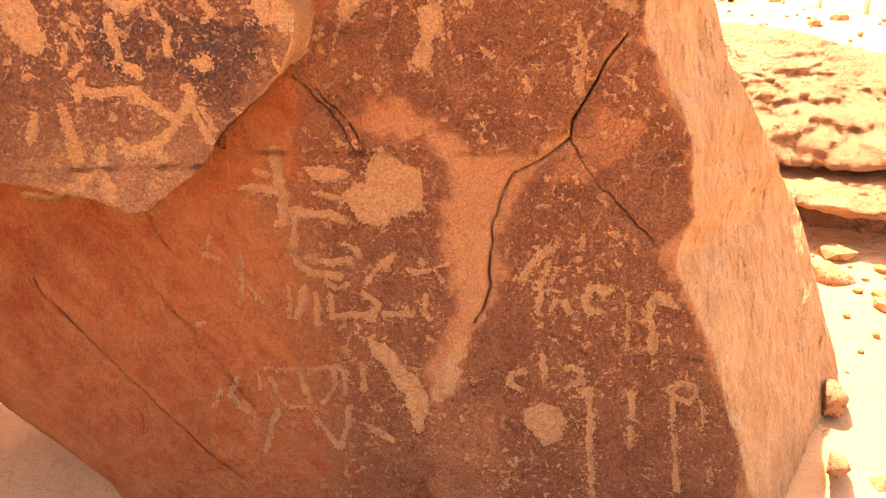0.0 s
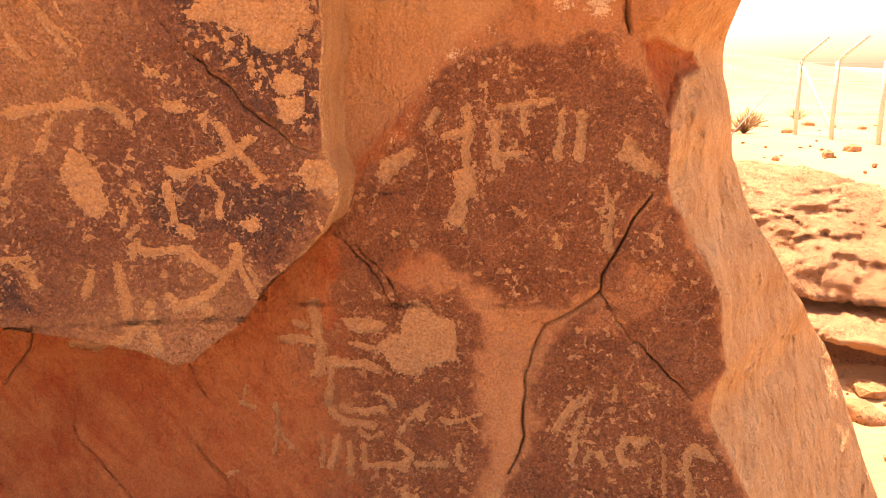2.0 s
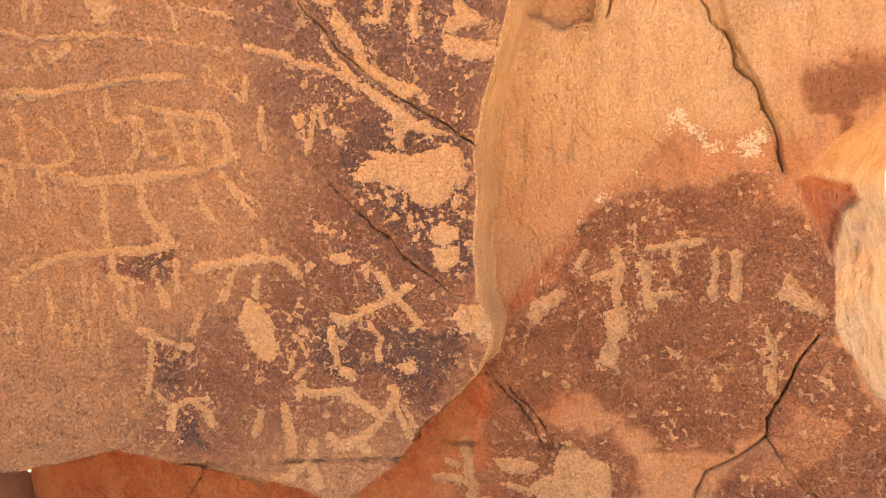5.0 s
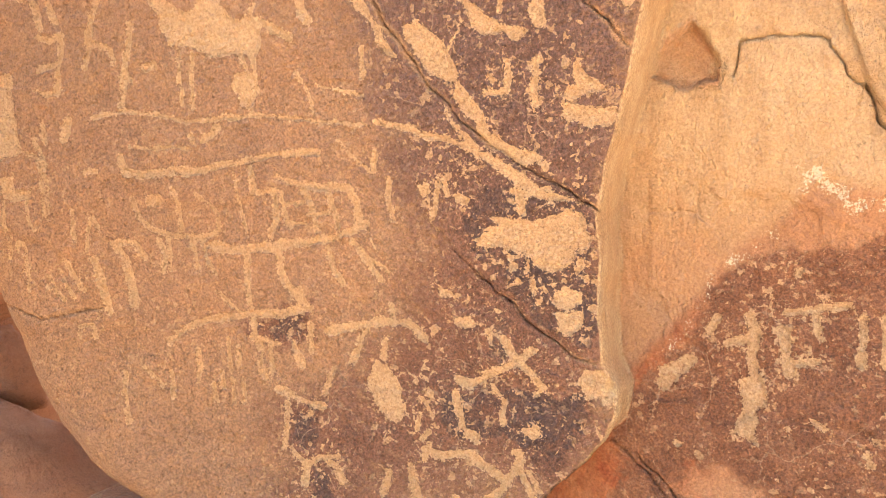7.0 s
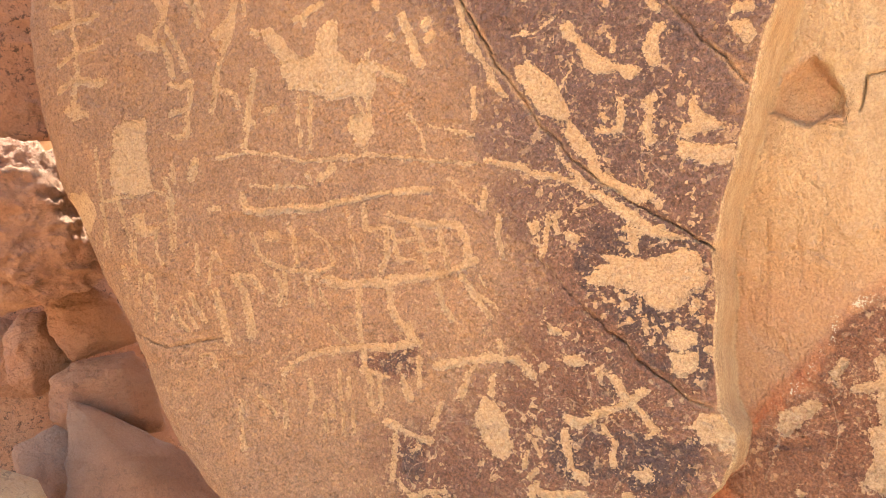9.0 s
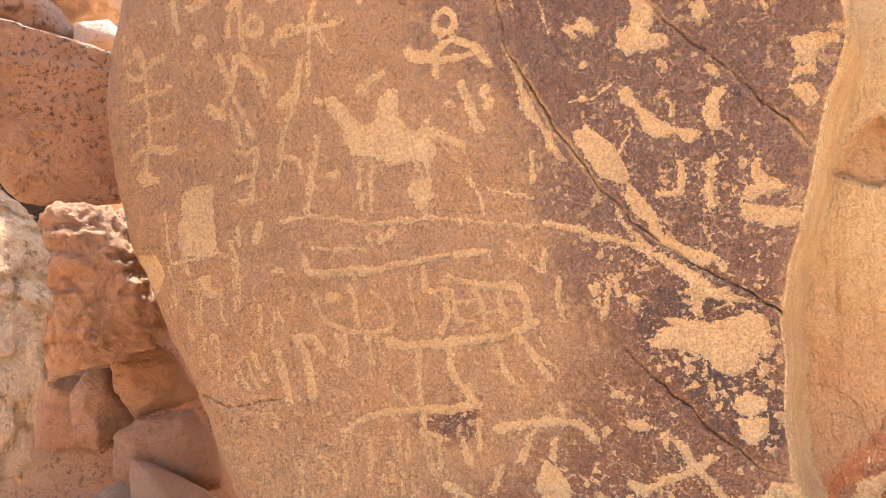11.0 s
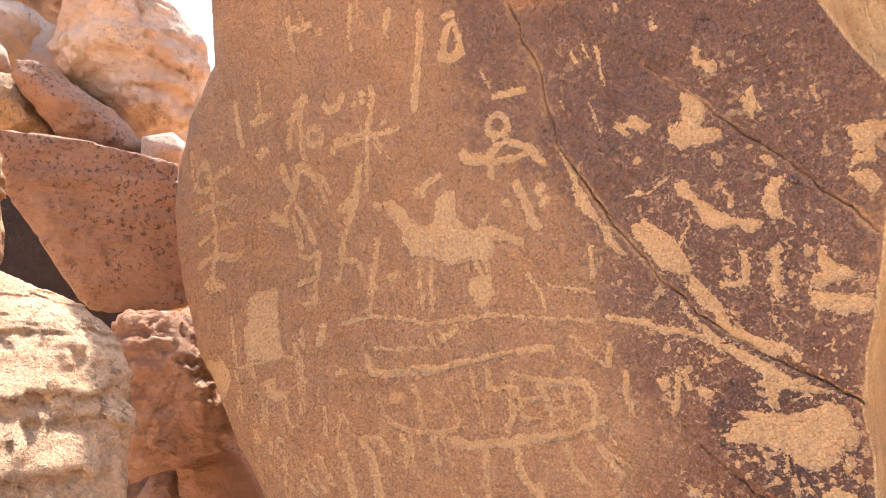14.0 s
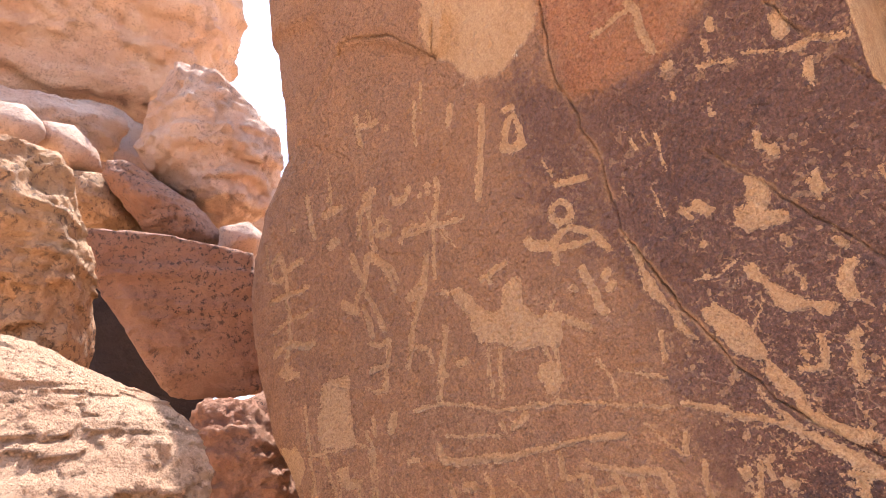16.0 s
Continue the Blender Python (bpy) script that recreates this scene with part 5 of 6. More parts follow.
def grid_normals(pts):
    n = np.cross(np.gradient(pts, axis=1), np.gradient(pts, axis=0))
    return n / (np.linalg.norm(n, axis=-1, keepdims=True) + 1e-12)


FACE_N = grid_normals(FACE)
cell_owner = np.pad(owner, ((0, 0), (9, 9)), constant_values=-1)[:-1, :-1]
carved = new("carved_boulder", grid_mesh("carved_boulder", FACE, cell_owner < 0, FACE_N, ATTRS, face_rock))
tagged(carved, "great red sandstone boulder with dark varnish and pecked signs", "rock")
for index, (label, strokes) in enumerate(MARKS):
    if not (cell_owner == index).any():
        continue
    ob = new("engraving", grid_mesh("engraving", FACE, cell_owner == index, FACE_N, ATTRS, face_rock))
    ob.parent = carved
    tagged(ob, label)

# ---- boulders round the carved rock ----
def boulder(name, label, mat, seed, detail, corners, rough=1.0):
    """A boulder: a hull of corners with rounded arrises and weathered relief."""
    bm = bmesh.new()
    for c in corners:
        bm.verts.new(c)
    bmesh.ops.convex_hull(bm, input=bm.verts)
    mid = sum((Vector(c) for c in corners), Vector()) / len(corners)
    planes = []
    for f in bm.faces:
        f.normal_update()
        n = f.normal if (f.calc_center_median() - mid).dot(f.normal) > 0 else -f.normal
        planes.append((*n, max((f.calc_center_median() - mid).dot(n), 0.02)))
    bm.free()
    bm = bmesh.new()
    bmesh.ops.create_icosphere(bm, subdivisions=detail, radius=1.0)
    me = bpy.data.meshes.new(name)
    bm.to_mesh(me), bm.free()
    co = np.empty(len(me.vertices) * 3)
    me.vertices.foreach_get("co", co)
    co = co.reshape(-1, 3)
    pl = np.array(planes)
    ratio = np.maximum(co @ pl[:, :3].T / pl[:, 3], 0)
    top = ratio.max(1)
    r = 1 / (top * ((ratio / top[:, None]) ** 110).sum(1) ** (1 / 110))
    p = co * r[:, None]
    size = float(np.median(r))
    q = p + np.array(mid)
    bumps = 0.05 * grain(*q.T, 1.3 / size, 3, seed) + 0.035 * np.abs(grain(*q.T, 3.5 / size, 4, seed + 7))
    ledge = grain(q[:, 0] * 0.4, q[:, 1] * 0.4, q[:, 2] * 2.2, 4 / size, 3, seed + 5)
    bumps = bumps + 0.035 * ease(ledge, 0.05, 0.08) - 0.025 * ease(grain(*q.T, 2.4 / size, 4, seed + 3), 0.18, 0.22)
    bumps = bumps + 0.026 * grain(*q.T, 11 / size, 4, seed + 11, 0.6)
    if rough > 1:
        bumps = bumps + 0.03 * np.abs(grain(q[:, 0], q[:, 1], q[:, 2] * 1.6, 17 / size, 3, seed + 13, 0.6))
        tilt = q[:, 2] + 0.25 * q[:, 0] + 0.15 * grain(*q.T, 2.2 / size, 3, seed + 15) * size
        bumps = bumps - 0.022 * np.abs(grain(q[:, 0] * 0.5, q[:, 1] * 0.5, tilt * 2.4, 7 / size, 4, seed + 14, 0.62))
        bumps = bumps - 0.03 * np.exp(-((grain(*q.T, 1.9 / size, 3, seed + 16) / 0.035) ** 2))
    p = p * (1 + rough * bumps * 0.8)[:, None]
    me.vertices.foreach_set("co", p.ravel())
    me.materials.append(mat)
    me.shade_smooth()
    ob = new(name, me)
    ob.location = mid
    return tagged(ob, label, "boulder", "boulder pile")


boulder("sunlit_boulder", "pale rough sunlit sandstone boulder beside the carved rock", rock_pale, 1, 7, [(-1.94, 0.23, 2.35), (-1.91, 0.36, 2.34), (-1.9, 0.43, 2.33), (-1.87, 0.48, 2.29), (-1.83, 0.55, 2.2), (-1.77, 0.61, 2.18), (-1.72, 0.68, 2.17), (-1.66, 0.71, 2.12), (-1.54, 0.68, 2.04), (-1.43, 0.64, 1.92), (-1.34, 0.55, 1.61), (-1.28, 0.16, 1.7), (-1.71, 0.31, 2.22), (-1.69, 0.42, 2.21), (-1.65, 0.49, 2.15), (-1.59, 0.56, 2.13), (-1.49, 0.56, 2.06), (-1.38, 0.49, 1.82), (-2.54, 0.54, 2.38), (-2.5, 0.69, 2.37), (-2.45, 0.79, 2.27), (-2.36, 0.9, 2.24), (-2.21, 0.9, 2.14), (-2.05, 0.79, 1.8)], 1.35)
boulder("speckled_boulder", "dark-speckled tan sandstone boulder leaning in the pile", rock_tan, 2, 6, [(-2.23, 0.22, 3.03), (-2.21, 0.38, 3), (-2.2, 0.47, 2.98), (-2.19, 0.57, 2.94), (-2.21, 0.61, 2.84), (-2.26, 0.68, 2.66), (-2.31, 0.71, 2.47), (-2.34, 0.71, 2.33), (-2.39, 0.66, 2.14), (-2.46, 0.37, 2.15), (-2.11, 0.32, 2.81), (-2.1, 0.46, 2.79), (-2.11, 0.54, 2.71), (-2.16, 0.59, 2.51), (-2.2, 0.57, 2.32), (-3.06, 0.52, 3.23), (-3.03, 0.73, 3.19), (-3.05, 0.84, 3.09), (-3.12, 0.92, 2.79), (-3.18, 0.88, 2.52)], 2.0)
boulder("flat_faced_boulder", "flat-faced red sandstone block with dark varnish", rock_red, 3, 6, [(-3.34, 1.03, 3.21), (-3.31, 1.08, 3.23), (-3.21, 1.36, 3.19), (-3.14, 1.56, 3.13), (-3.04, 1.72, 3.14), (-3.13, 1.80, 2.74), (-3.17, 1.83, 2.50), (-3.29, 1.62, 2.47), (-3.37, 1.47, 2.48), (-3.38, 1.36, 2.64), (-3.38, 1.30, 2.77), (-3.39, 1.20, 2.88), (-3.40, 1.11, 2.98), (-3.29, 1.17, 3.07), (-3.20, 1.37, 3.05), (-3.11, 1.58, 3.02), (-3.18, 1.64, 2.64), (-3.30, 1.43, 2.63), (-3.30, 1.33, 2.80), (-3.31, 1.21, 2.93), (-4.75, 1.60, 3.70), (-4.59, 2.02, 3.68), (-4.39, 2.44, 3.62), (-4.54, 2.58, 2.84), (-4.78, 2.15, 2.82), (-4.79, 1.93, 3.17), (-4.81, 1.70, 3.42)])
# back of the dark cavity; its shade comes from this boulder's colour
boulder("shaded_boulder", "red sandstone boulder deep in the gap, its shade painted near black", rock_gap_shade, 4, 4, [(-5.15, 1.36, 3.59), (-4.98, 1.8, 3.65), (-4.78, 2.46, 3.32), (-4.92, 2.55, 2.39), (-5.35, 1.52, 2.45), (-5.01, 1.58, 3.34), (-4.8, 2.19, 3.19), (-5.12, 1.67, 2.71), (-5.94, 1.81, 3.68), (-5.64, 2.69, 3.46), (-6.1, 1.94, 2.77)])
boulder("ledge_boulder", "layered red sandstone ledge against the carved rock", rock_brown, 5, 6, [(-2.83, 1.32, 2.37), (-2.78, 1.41, 2.37), (-2.71, 1.51, 2.38), (-2.68, 1.62, 2.23), (-2.64, 1.72, 1.95), (-2.65, 1.7, 1.84), (-2.76, 1.52, 1.83), (-2.85, 1.37, 1.73), (-2.87, 1.32, 1.85), (-2.87, 1.29, 2.15), (-2.69, 1.33, 2.22), (-2.63, 1.44, 2.23), (-2.59, 1.55, 2), (-2.66, 1.44, 1.93), (-2.72, 1.33, 1.94), (-3.68, 1.85, 2.38), (-3.59, 2, 2.39), (-3.53, 2.17, 2.05), (-3.63, 2.01, 1.95), (-3.72, 1.85, 1.97)], 1.9)
boulder("wedged_boulder", "angular red sandstone stone wedged in the gap", rock_brown, 6, 5, [(-3.16, 1.77, 1.79), (-3.07, 1.92, 1.85), (-3.01, 2, 1.78), (-2.95, 2.08, 1.58), (-3.04, 1.95, 1.55), (-3.1, 1.85, 1.52), (-3.15, 1.78, 1.65), (-3.07, 1.8, 1.74), (-2.99, 1.93, 1.74), (-3, 1.9, 1.61), (-3.06, 1.81, 1.67), (-3.64, 2.13, 1.74), (-3.52, 2.32, 1.73), (-3.54, 2.27, 1.55), (-3.63, 2.14, 1.63)])
boulder("rounded_boulder", "rounded red sandstone stone low in the gap", rock_brown, 7, 5, [(-3.44, 1.74, 1.62), (-3.41, 1.8, 1.73), (-3.36, 1.89, 1.74), (-3.29, 1.97, 1.49), (-3.36, 1.83, 1.37), (-3.42, 1.75, 1.43), (-3.34, 1.74, 1.6), (-3.3, 1.82, 1.66), (-3.3, 1.79, 1.46), (-3.95, 2.05, 1.57), (-3.88, 2.18, 1.66), (-3.89, 2.13, 1.37)])
boulder("rounded_boulder", "smooth red sandstone stone in the shade under the carved rock", rock_brown, 8, 5, [(-3.03, 1.71, 1.46), (-2.98, 1.81, 1.53), (-2.86, 1.98, 1.55), (-2.8, 2.05, 1.4), (-2.76, 2.05, 1.21), (-2.94, 1.79, 1.18), (-3.02, 1.7, 1.3), (-2.9, 1.73, 1.44), (-2.8, 1.88, 1.48), (-2.75, 1.91, 1.3), (-2.89, 1.72, 1.35), (-3.58, 2.14, 1.35), (-3.45, 2.35, 1.42), (-3.36, 2.4, 1.15), (-3.57, 2.13, 1.22)])
boulder("rounded_boulder", "rounded red sandstone stone low in the gap", rock_brown, 9, 5, [(-3.6, 1.67, 1.75), (-3.48, 1.91, 1.68), (-3.43, 1.99, 1.6), (-3.43, 1.96, 1.37), (-3.48, 1.87, 1.34), (-3.59, 1.66, 1.39), (-3.49, 1.71, 1.65), (-3.39, 1.89, 1.57), (-3.42, 1.82, 1.43), (-4.11, 1.99, 1.66), (-3.97, 2.24, 1.55), (-4.01, 2.15, 1.34)])
boulder("ledge_boulder", "broad red sandstone slab in the shaded gap", rock_brown, 10, 5, [(-3.04, 1.3, 2.08), (-2.9, 1.59, 2.1), (-2.8, 1.74, 2.11), (-2.8, 1.77, 1.91), (-2.89, 1.63, 1.79), (-3.06, 1.3, 1.73), (-2.9, 1.37, 2.02), (-2.77, 1.61, 2.03), (-2.82, 1.55, 1.86), (-3.72, 1.74, 2.09), (-3.53, 2.09, 2.12), (-3.6, 2, 1.86)])
boulder("low_boulder", "low red sandstone boulder half buried in sand", rock_brown, 11, 5, [(-3.09, 1.58, 1.19), (-3.02, 1.73, 1.28), (-2.84, 1.99, 1.22), (-2.65, 2.15, 0.96), (-2.53, 2.15, 0.64), (-2.97, 1.6, 0.77), (-2.89, 1.65, 1.14), (-2.75, 1.87, 1.15), (-2.58, 1.96, 0.83), (-3.77, 2.13, 0.96), (-3.57, 2.46, 0.98), (-3.33, 2.59, 0.52)])
boulder("low_boulder", "red sandstone boulder in the shade under the slab", rock_brown, 33, 5, [(-2.83, 1.68, 1.41), (-2.59, 1.98, 1.16), (-2.47, 2.06, 0.95), (-2.23, 2.23, 0.73), (-2.12, 2.07, 0.27), (-2.66, 1.51, 0.49), (-2.6, 1.73, 1.18), (-2.4, 1.94, 0.93), (-2.21, 1.95, 0.55), (-3.45, 2.25, 1.04), (-3.16, 2.55, 0.68), (-2.89, 2.56, 0.13)])
boulder("low_boulder", "tan sandstone stone half buried in sand", rock_tan, 12, 4, [(-2.66, 1.12, 1.33), (-2.52, 1.36, 1.2), (-2.48, 1.39, 1.1), (-2.45, 1.34, 0.93), (-2.6, 1.08, 1), (-2.52, 1.14, 1.25), (-2.42, 1.29, 1.13), (-2.49, 1.12, 1.07), (-3.07, 1.37, 1.17), (-2.92, 1.59, 0.99), (-3.02, 1.34, 0.91)])
boulder("backing_boulder", "great red sandstone boulder closing the back of the gap", rock_red, 31, 5, [(-4.69, 1.12, 1.75), (-4.29, 1.99, 1.75), (-4.03, 2.61, 2.79), (-3.72, 3.17, 1.78), (-3.54, 2.96, 0.22), (-4.61, 1.23, 0.61), (-4.36, 1.55, 1.9), (-4, 2.37, 2.39), (-3.73, 2.56, 0.97), (-5.99, 2.11, 1.75), (-5.46, 3.3, 2.63), (-5.06, 3.58, 0.58)])
boulder("backing_boulder", "great pink sandstone boulder behind the pile", rock_pink, 32, 5, [(-6.7, 0.23, 5.5), (-6.23, 2.2, 5.62), (-5.98, 3.4, 5.03), (-5.75, 4.09, 4.56), (-6.1, 4.29, 3.04), (-7.48, 0.68, 3.12), (-6.47, 1.21, 5.01), (-6.07, 2.95, 4.75), (-6.14, 3.44, 3.65), (-8.02, 1.25, 5.86), (-7.44, 3.79, 5.48), (-7.54, 4.5, 3.89)], 1.6)
boulder("pyramid_boulder", "pink pyramid-shaped sandstone boulder on the pile", rock_pink, 13, 6, [(-4.28, 1.86, 4.94), (-4.17, 2.14, 4.90), (-4.18, 2.33, 4.72), (-4.13, 2.57, 4.57), (-4.20, 2.67, 4.36), (-4.35, 2.69, 4.06), (-4.49, 2.56, 3.95), (-4.60, 2.37, 3.93), (-4.66, 2.16, 4.04), (-4.66, 1.90, 4.28), (-4.64, 1.79, 4.41), (-4.15, 1.93, 4.60), (-4.09, 2.20, 4.47), (-4.10, 2.39, 4.26), (-4.27, 2.33, 4.03), (-4.36, 2.11, 4.08), (-4.36, 1.89, 4.29), (-5.98, 2.73, 6.03), (-5.87, 3.29, 5.77), (-5.89, 3.69, 5.34), (-6.23, 3.56, 4.85), (-6.43, 3.09, 4.96), (-6.41, 2.65, 5.40)], 1.5)
boulder("long_boulder", "long narrow sandstone boulder lying across the pile", rock_red, 14, 5, [(-4.42, 1.51, 4.13), (-4.37, 1.63, 4.14), (-4.33, 1.88, 4), (-4.29, 2.04, 3.92), (-4.28, 2.21, 3.76), (-4.32, 2.22, 3.65), (-4.39, 2.12, 3.61), (-4.49, 1.86, 3.67), (-4.48, 1.69, 3.86), (-4.47, 1.5, 4.05), (-4.28, 1.61, 3.96), (-4.23, 1.82, 3.89), (-4.2, 2, 3.75), (-4.26, 1.95, 3.67), (-4.31, 1.71, 3.81), (-5.09, 1.89, 4.39), (-5.01, 2.19, 4.28), (-4.97, 2.45, 4.09), (-5.06, 2.38, 3.97), (-5.13, 2.03, 4.17)], 1.6)
boulder("speckled_boulder", "speckled tan sandstone boulder on the pile", rock_tan, 15, 5, [(-4.71, 1.34, 4.15), (-4.63, 1.56, 4.14), (-4.65, 1.74, 3.94), (-4.66, 1.9, 3.79), (-4.74, 1.7, 3.79), (-4.81, 1.47, 3.83), (-4.77, 1.34, 4.01), (-4.58, 1.4, 4), (-4.55, 1.62, 3.89), (-4.6, 1.59, 3.81), (-4.61, 1.4, 3.93), (-5.4, 1.64, 4.41), (-5.36, 1.96, 4.25), (-5.43, 1.92, 4.13), (-5.45, 1.64, 4.3)], 1.6)
boulder("rounded_boulder", "rounded pink sandstone boulder on the pile", rock_pink, 16, 4, [(-4.8, 1.21, 4.5), (-4.74, 1.39, 4.5), (-4.75, 1.56, 4.37), (-4.8, 1.62, 4.24), (-4.88, 1.43, 4.2), (-4.89, 1.17, 4.35), (-4.63, 1.24, 4.35), (-4.61, 1.43, 4.28), (-4.68, 1.36, 4.18), (-5.48, 1.47, 4.82), (-5.45, 1.75, 4.72), (-5.55, 1.64, 4.58)])
boulder("slab_boulder", "tilted pale sandstone slab on the pile", rock_pink, 17, 5, [(-5.74, 0.75, 5.07), (-5.56, 1.36, 5.16), (-5.44, 1.86, 5.1), (-5.41, 2.02, 5.04), (-5.6, 1.95, 4.74), (-5.58, 1.75, 4.92), (-5.65, 1.48, 4.94), (-5.85, 0.8, 4.85), (-5.51, 1.03, 4.93), (-5.34, 1.65, 4.95), (-5.43, 1.7, 4.75), (-5.46, 1.44, 4.86), (-6.56, 1.14, 5.52), (-6.32, 2.04, 5.55), (-6.45, 2.11, 5.26), (-6.49, 1.73, 5.41)], 1.6)
boulder("rounded_boulder", "rounded pink sandstone boulder on the pile", rock_pink, 18, 4, [(-4.72, 0.59, 4.46), (-4.62, 1.05, 4.48), (-4.62, 1.17, 4.4), (-4.66, 1.21, 4.32), (-4.71, 1.16, 4.25), (-4.85, 0.65, 4.19), (-4.58, 0.73, 4.34), (-4.53, 1.05, 4.31), (-4.58, 1.04, 4.22), (-5.41, 0.83, 4.8), (-5.33, 1.3, 4.76), (-5.4, 1.28, 4.63)])
boulder("cliff_boulder", "great pink sandstone cliff block above the pile", rock_pink, 19, 6, [(-6.93, -0.05, 7.66), (-5.48, 2.76, 8.44), (-6.24, 3.37, 7.38), (-6.34, 3.61, 7.1), (-6.57, 3.54, 6.86), (-6.7, 3.5, 6.71), (-7.02, 3.58, 6.17), (-7.55, 2.73, 5.92), (-8.18, 0.41, 5.67), (-6.48, 0.99, 7.03), (-6.1, 2.87, 6.87), (-6.28, 2.97, 6.59), (-6.53, 2.98, 6.21), (-7.17, 1.24, 5.93), (-9.19, 1.41, 9.2), (-8.64, 4.15, 8.98), (-8.9, 4.28, 8.56), (-9.26, 4.31, 8.01), (-10.19, 1.78, 7.61)], 1.8)
boulder("small_boulder", "small sandstone stone jammed beside the carved rock", rock_pink, 20, 4, [(-3.94, 2.03, 3.64), (-3.84, 2.17, 3.67), (-3.82, 2.28, 3.58), (-3.9, 2.24, 3.45), (-3.99, 2.04, 3.49), (-3.84, 2.04, 3.57), (-3.77, 2.17, 3.54), (-3.87, 2.05, 3.49), (-4.26, 2.24, 3.76), (-4.16, 2.44, 3.72), (-4.3, 2.26, 3.65)])
boulder("pitted_boulder", "pitted pale sandstone boulder in full sun", rock_pale, 21, 6, [(1.36, 5.73, 0.95), (1.75, 5.73, 1.02), (2.11, 5.6, 0.92), (2.44, 5.46, 0.84), (2.97, 5.07, 0.81), (2.62, 4.25, 0.38), (2.13, 4.5, 0.33), (1.85, 4.62, 0.32), (1.59, 4.78, 0.39), (1.26, 5.05, 0.44), (1.61, 5.32, 0.83), (2.02, 5.26, 0.81), (2.49, 4.96, 0.75), (2.03, 4.65, 0.49), (1.74, 4.81, 0.52), (1.96, 6.79, 0.68), (2.56, 6.69, 0.66), (3.25, 6.27, 0.57), (2.58, 5.81, 0.18), (2.15, 6.04, 0.23)], 2.4)
boulder("shelf_boulder", "layered sandstone shelf in sun with a shaded red hollow", rock_pale, 22, 6, [(1.45, 4.94, 0.2), (1.74, 4.96, 0.22), (2.11, 4.82, 0.24), (2.72, 4.4, 0.3), (2.51, 3.94, 0.15), (2.04, 4.19, 0.11), (1.78, 4.32, 0.14), (1.6, 4.4, 0.18), (1.68, 4.7, 0.21), (2.04, 4.63, 0.23), (2.26, 4.15, 0.18), (1.86, 4.35, 0.17), (2.06, 6, -0.14), (2.6, 5.9, -0.11), (2.91, 5.2, -0.18), (2.33, 5.5, -0.19)], 1.8)
boulder("hollow_boulder", "red sandstone block in the shade under a shelf", rock_red, 23, 5, [(1.61, 4.79, 0.02), (1.92, 4.68, 0.04), (2.21, 4.54, 0.01), (2.71, 4.28, 0.07), (2.72, 4.15, -0.26), (2.22, 4.41, -0.31), (1.99, 4.54, -0.27), (1.71, 4.66, -0.24), (1.83, 4.62, -0.02), (2.16, 4.48, -0.03), (2.44, 4.27, -0.18), (2.04, 4.48, -0.18), (2.12, 5.59, -0.32), (2.6, 5.39, -0.33), (3.01, 5.08, -0.54), (2.43, 5.39, -0.55)])
boulder("low_boulder", "low tan sandstone stone on sunlit ground", rock_tan, 24, 4, [(1.73, 3.98, -0.06), (1.87, 3.92, -0.05), (1.99, 3.82, -0.13), (2.01, 3.79, -0.2), (1.87, 3.85, -0.22), (1.72, 3.93, -0.19), (1.76, 3.87, -0.06), (1.9, 3.78, -0.11), (1.84, 3.79, -0.15), (1.96, 4.38, -0.25), (2.17, 4.26, -0.31), (2.07, 4.27, -0.38)])
boulder("low_boulder", "loose tan stone at the foot of the carved rock", rock_tan, 25, 4, [(1.36, 2.71, -0.06), (1.4, 2.69, -0.05), (1.44, 2.64, -0.1), (1.41, 2.61, -0.17), (1.35, 2.64, -0.18), (1.35, 2.65, -0.06), (1.39, 2.61, -0.08), (1.35, 2.61, -0.12), (1.46, 2.89, -0.19), (1.53, 2.84, -0.22), (1.46, 2.84, -0.29)])
boulder("low_boulder", "loose tan stone at the foot of the carved rock", rock_tan, 26, 4, [(1.21, 2.26, -0.07), (1.25, 2.23, -0.07), (1.26, 2.2, -0.1), (1.22, 2.2, -0.14), (1.19, 2.22, -0.13), (1.2, 2.21, -0.06), (1.23, 2.18, -0.08), (1.19, 2.19, -0.1), (1.28, 2.38, -0.18), (1.33, 2.34, -0.2), (1.27, 2.36, -0.22)])
# added out of sight behind the slab, to keep sun off the gap stones
boulder("wedged_boulder", "unseen red sandstone boulder added to shade the gap stones", rock_brown, 34, 4,
        [(-3.38, 2.03, 2.42), (-2.3, 2.1, 2.3), (-2.2, 3.3, 2.4), (-3.2, 3.4, 2.3), (-3.35, 2.08, 3.02), (-2.3, 2.2, 3.2), (-2.3, 3.2, 3.1), (-3.1, 3.3, 3.0)])

# ---- ground, distance and fence ----
def ground_height(x, y):
    rise = 0.62 * ease(y - 0.25 * x, 5.0, 9.5) + 0.2 * ease(y, 2.5, 5.0) * ease(x, 0.6, 2.5)
    hill = 4.2 * np.exp(-(((x - 9) / 16) ** 2 + ((y - 62) / 14) ** 2))
    near = np.exp(-((np.hypot(x, y) / 40) ** 2))
    return -0.22 + rise + hill + (0.05 * grain(x, y, 0, 0.6, 3, 31) + 0.02 * grain(x, y, 0, 3, 3, 32)) * near + 0.6 * (1 - near) * grain(x, y, 0, 0.03, 3, 33)


def sheet(name, ax, ay, f, mat):
    gx, gy = np.meshgrid(ax, ay)
    pts = np.stack([gx, gy, f(gx, gy)], -1)
    n = grid_normals(pts)
    return new(name, grid_mesh(name, pts, np.ones((len(ay) - 1, len(ax) - 1), bool), n, {}, mat))


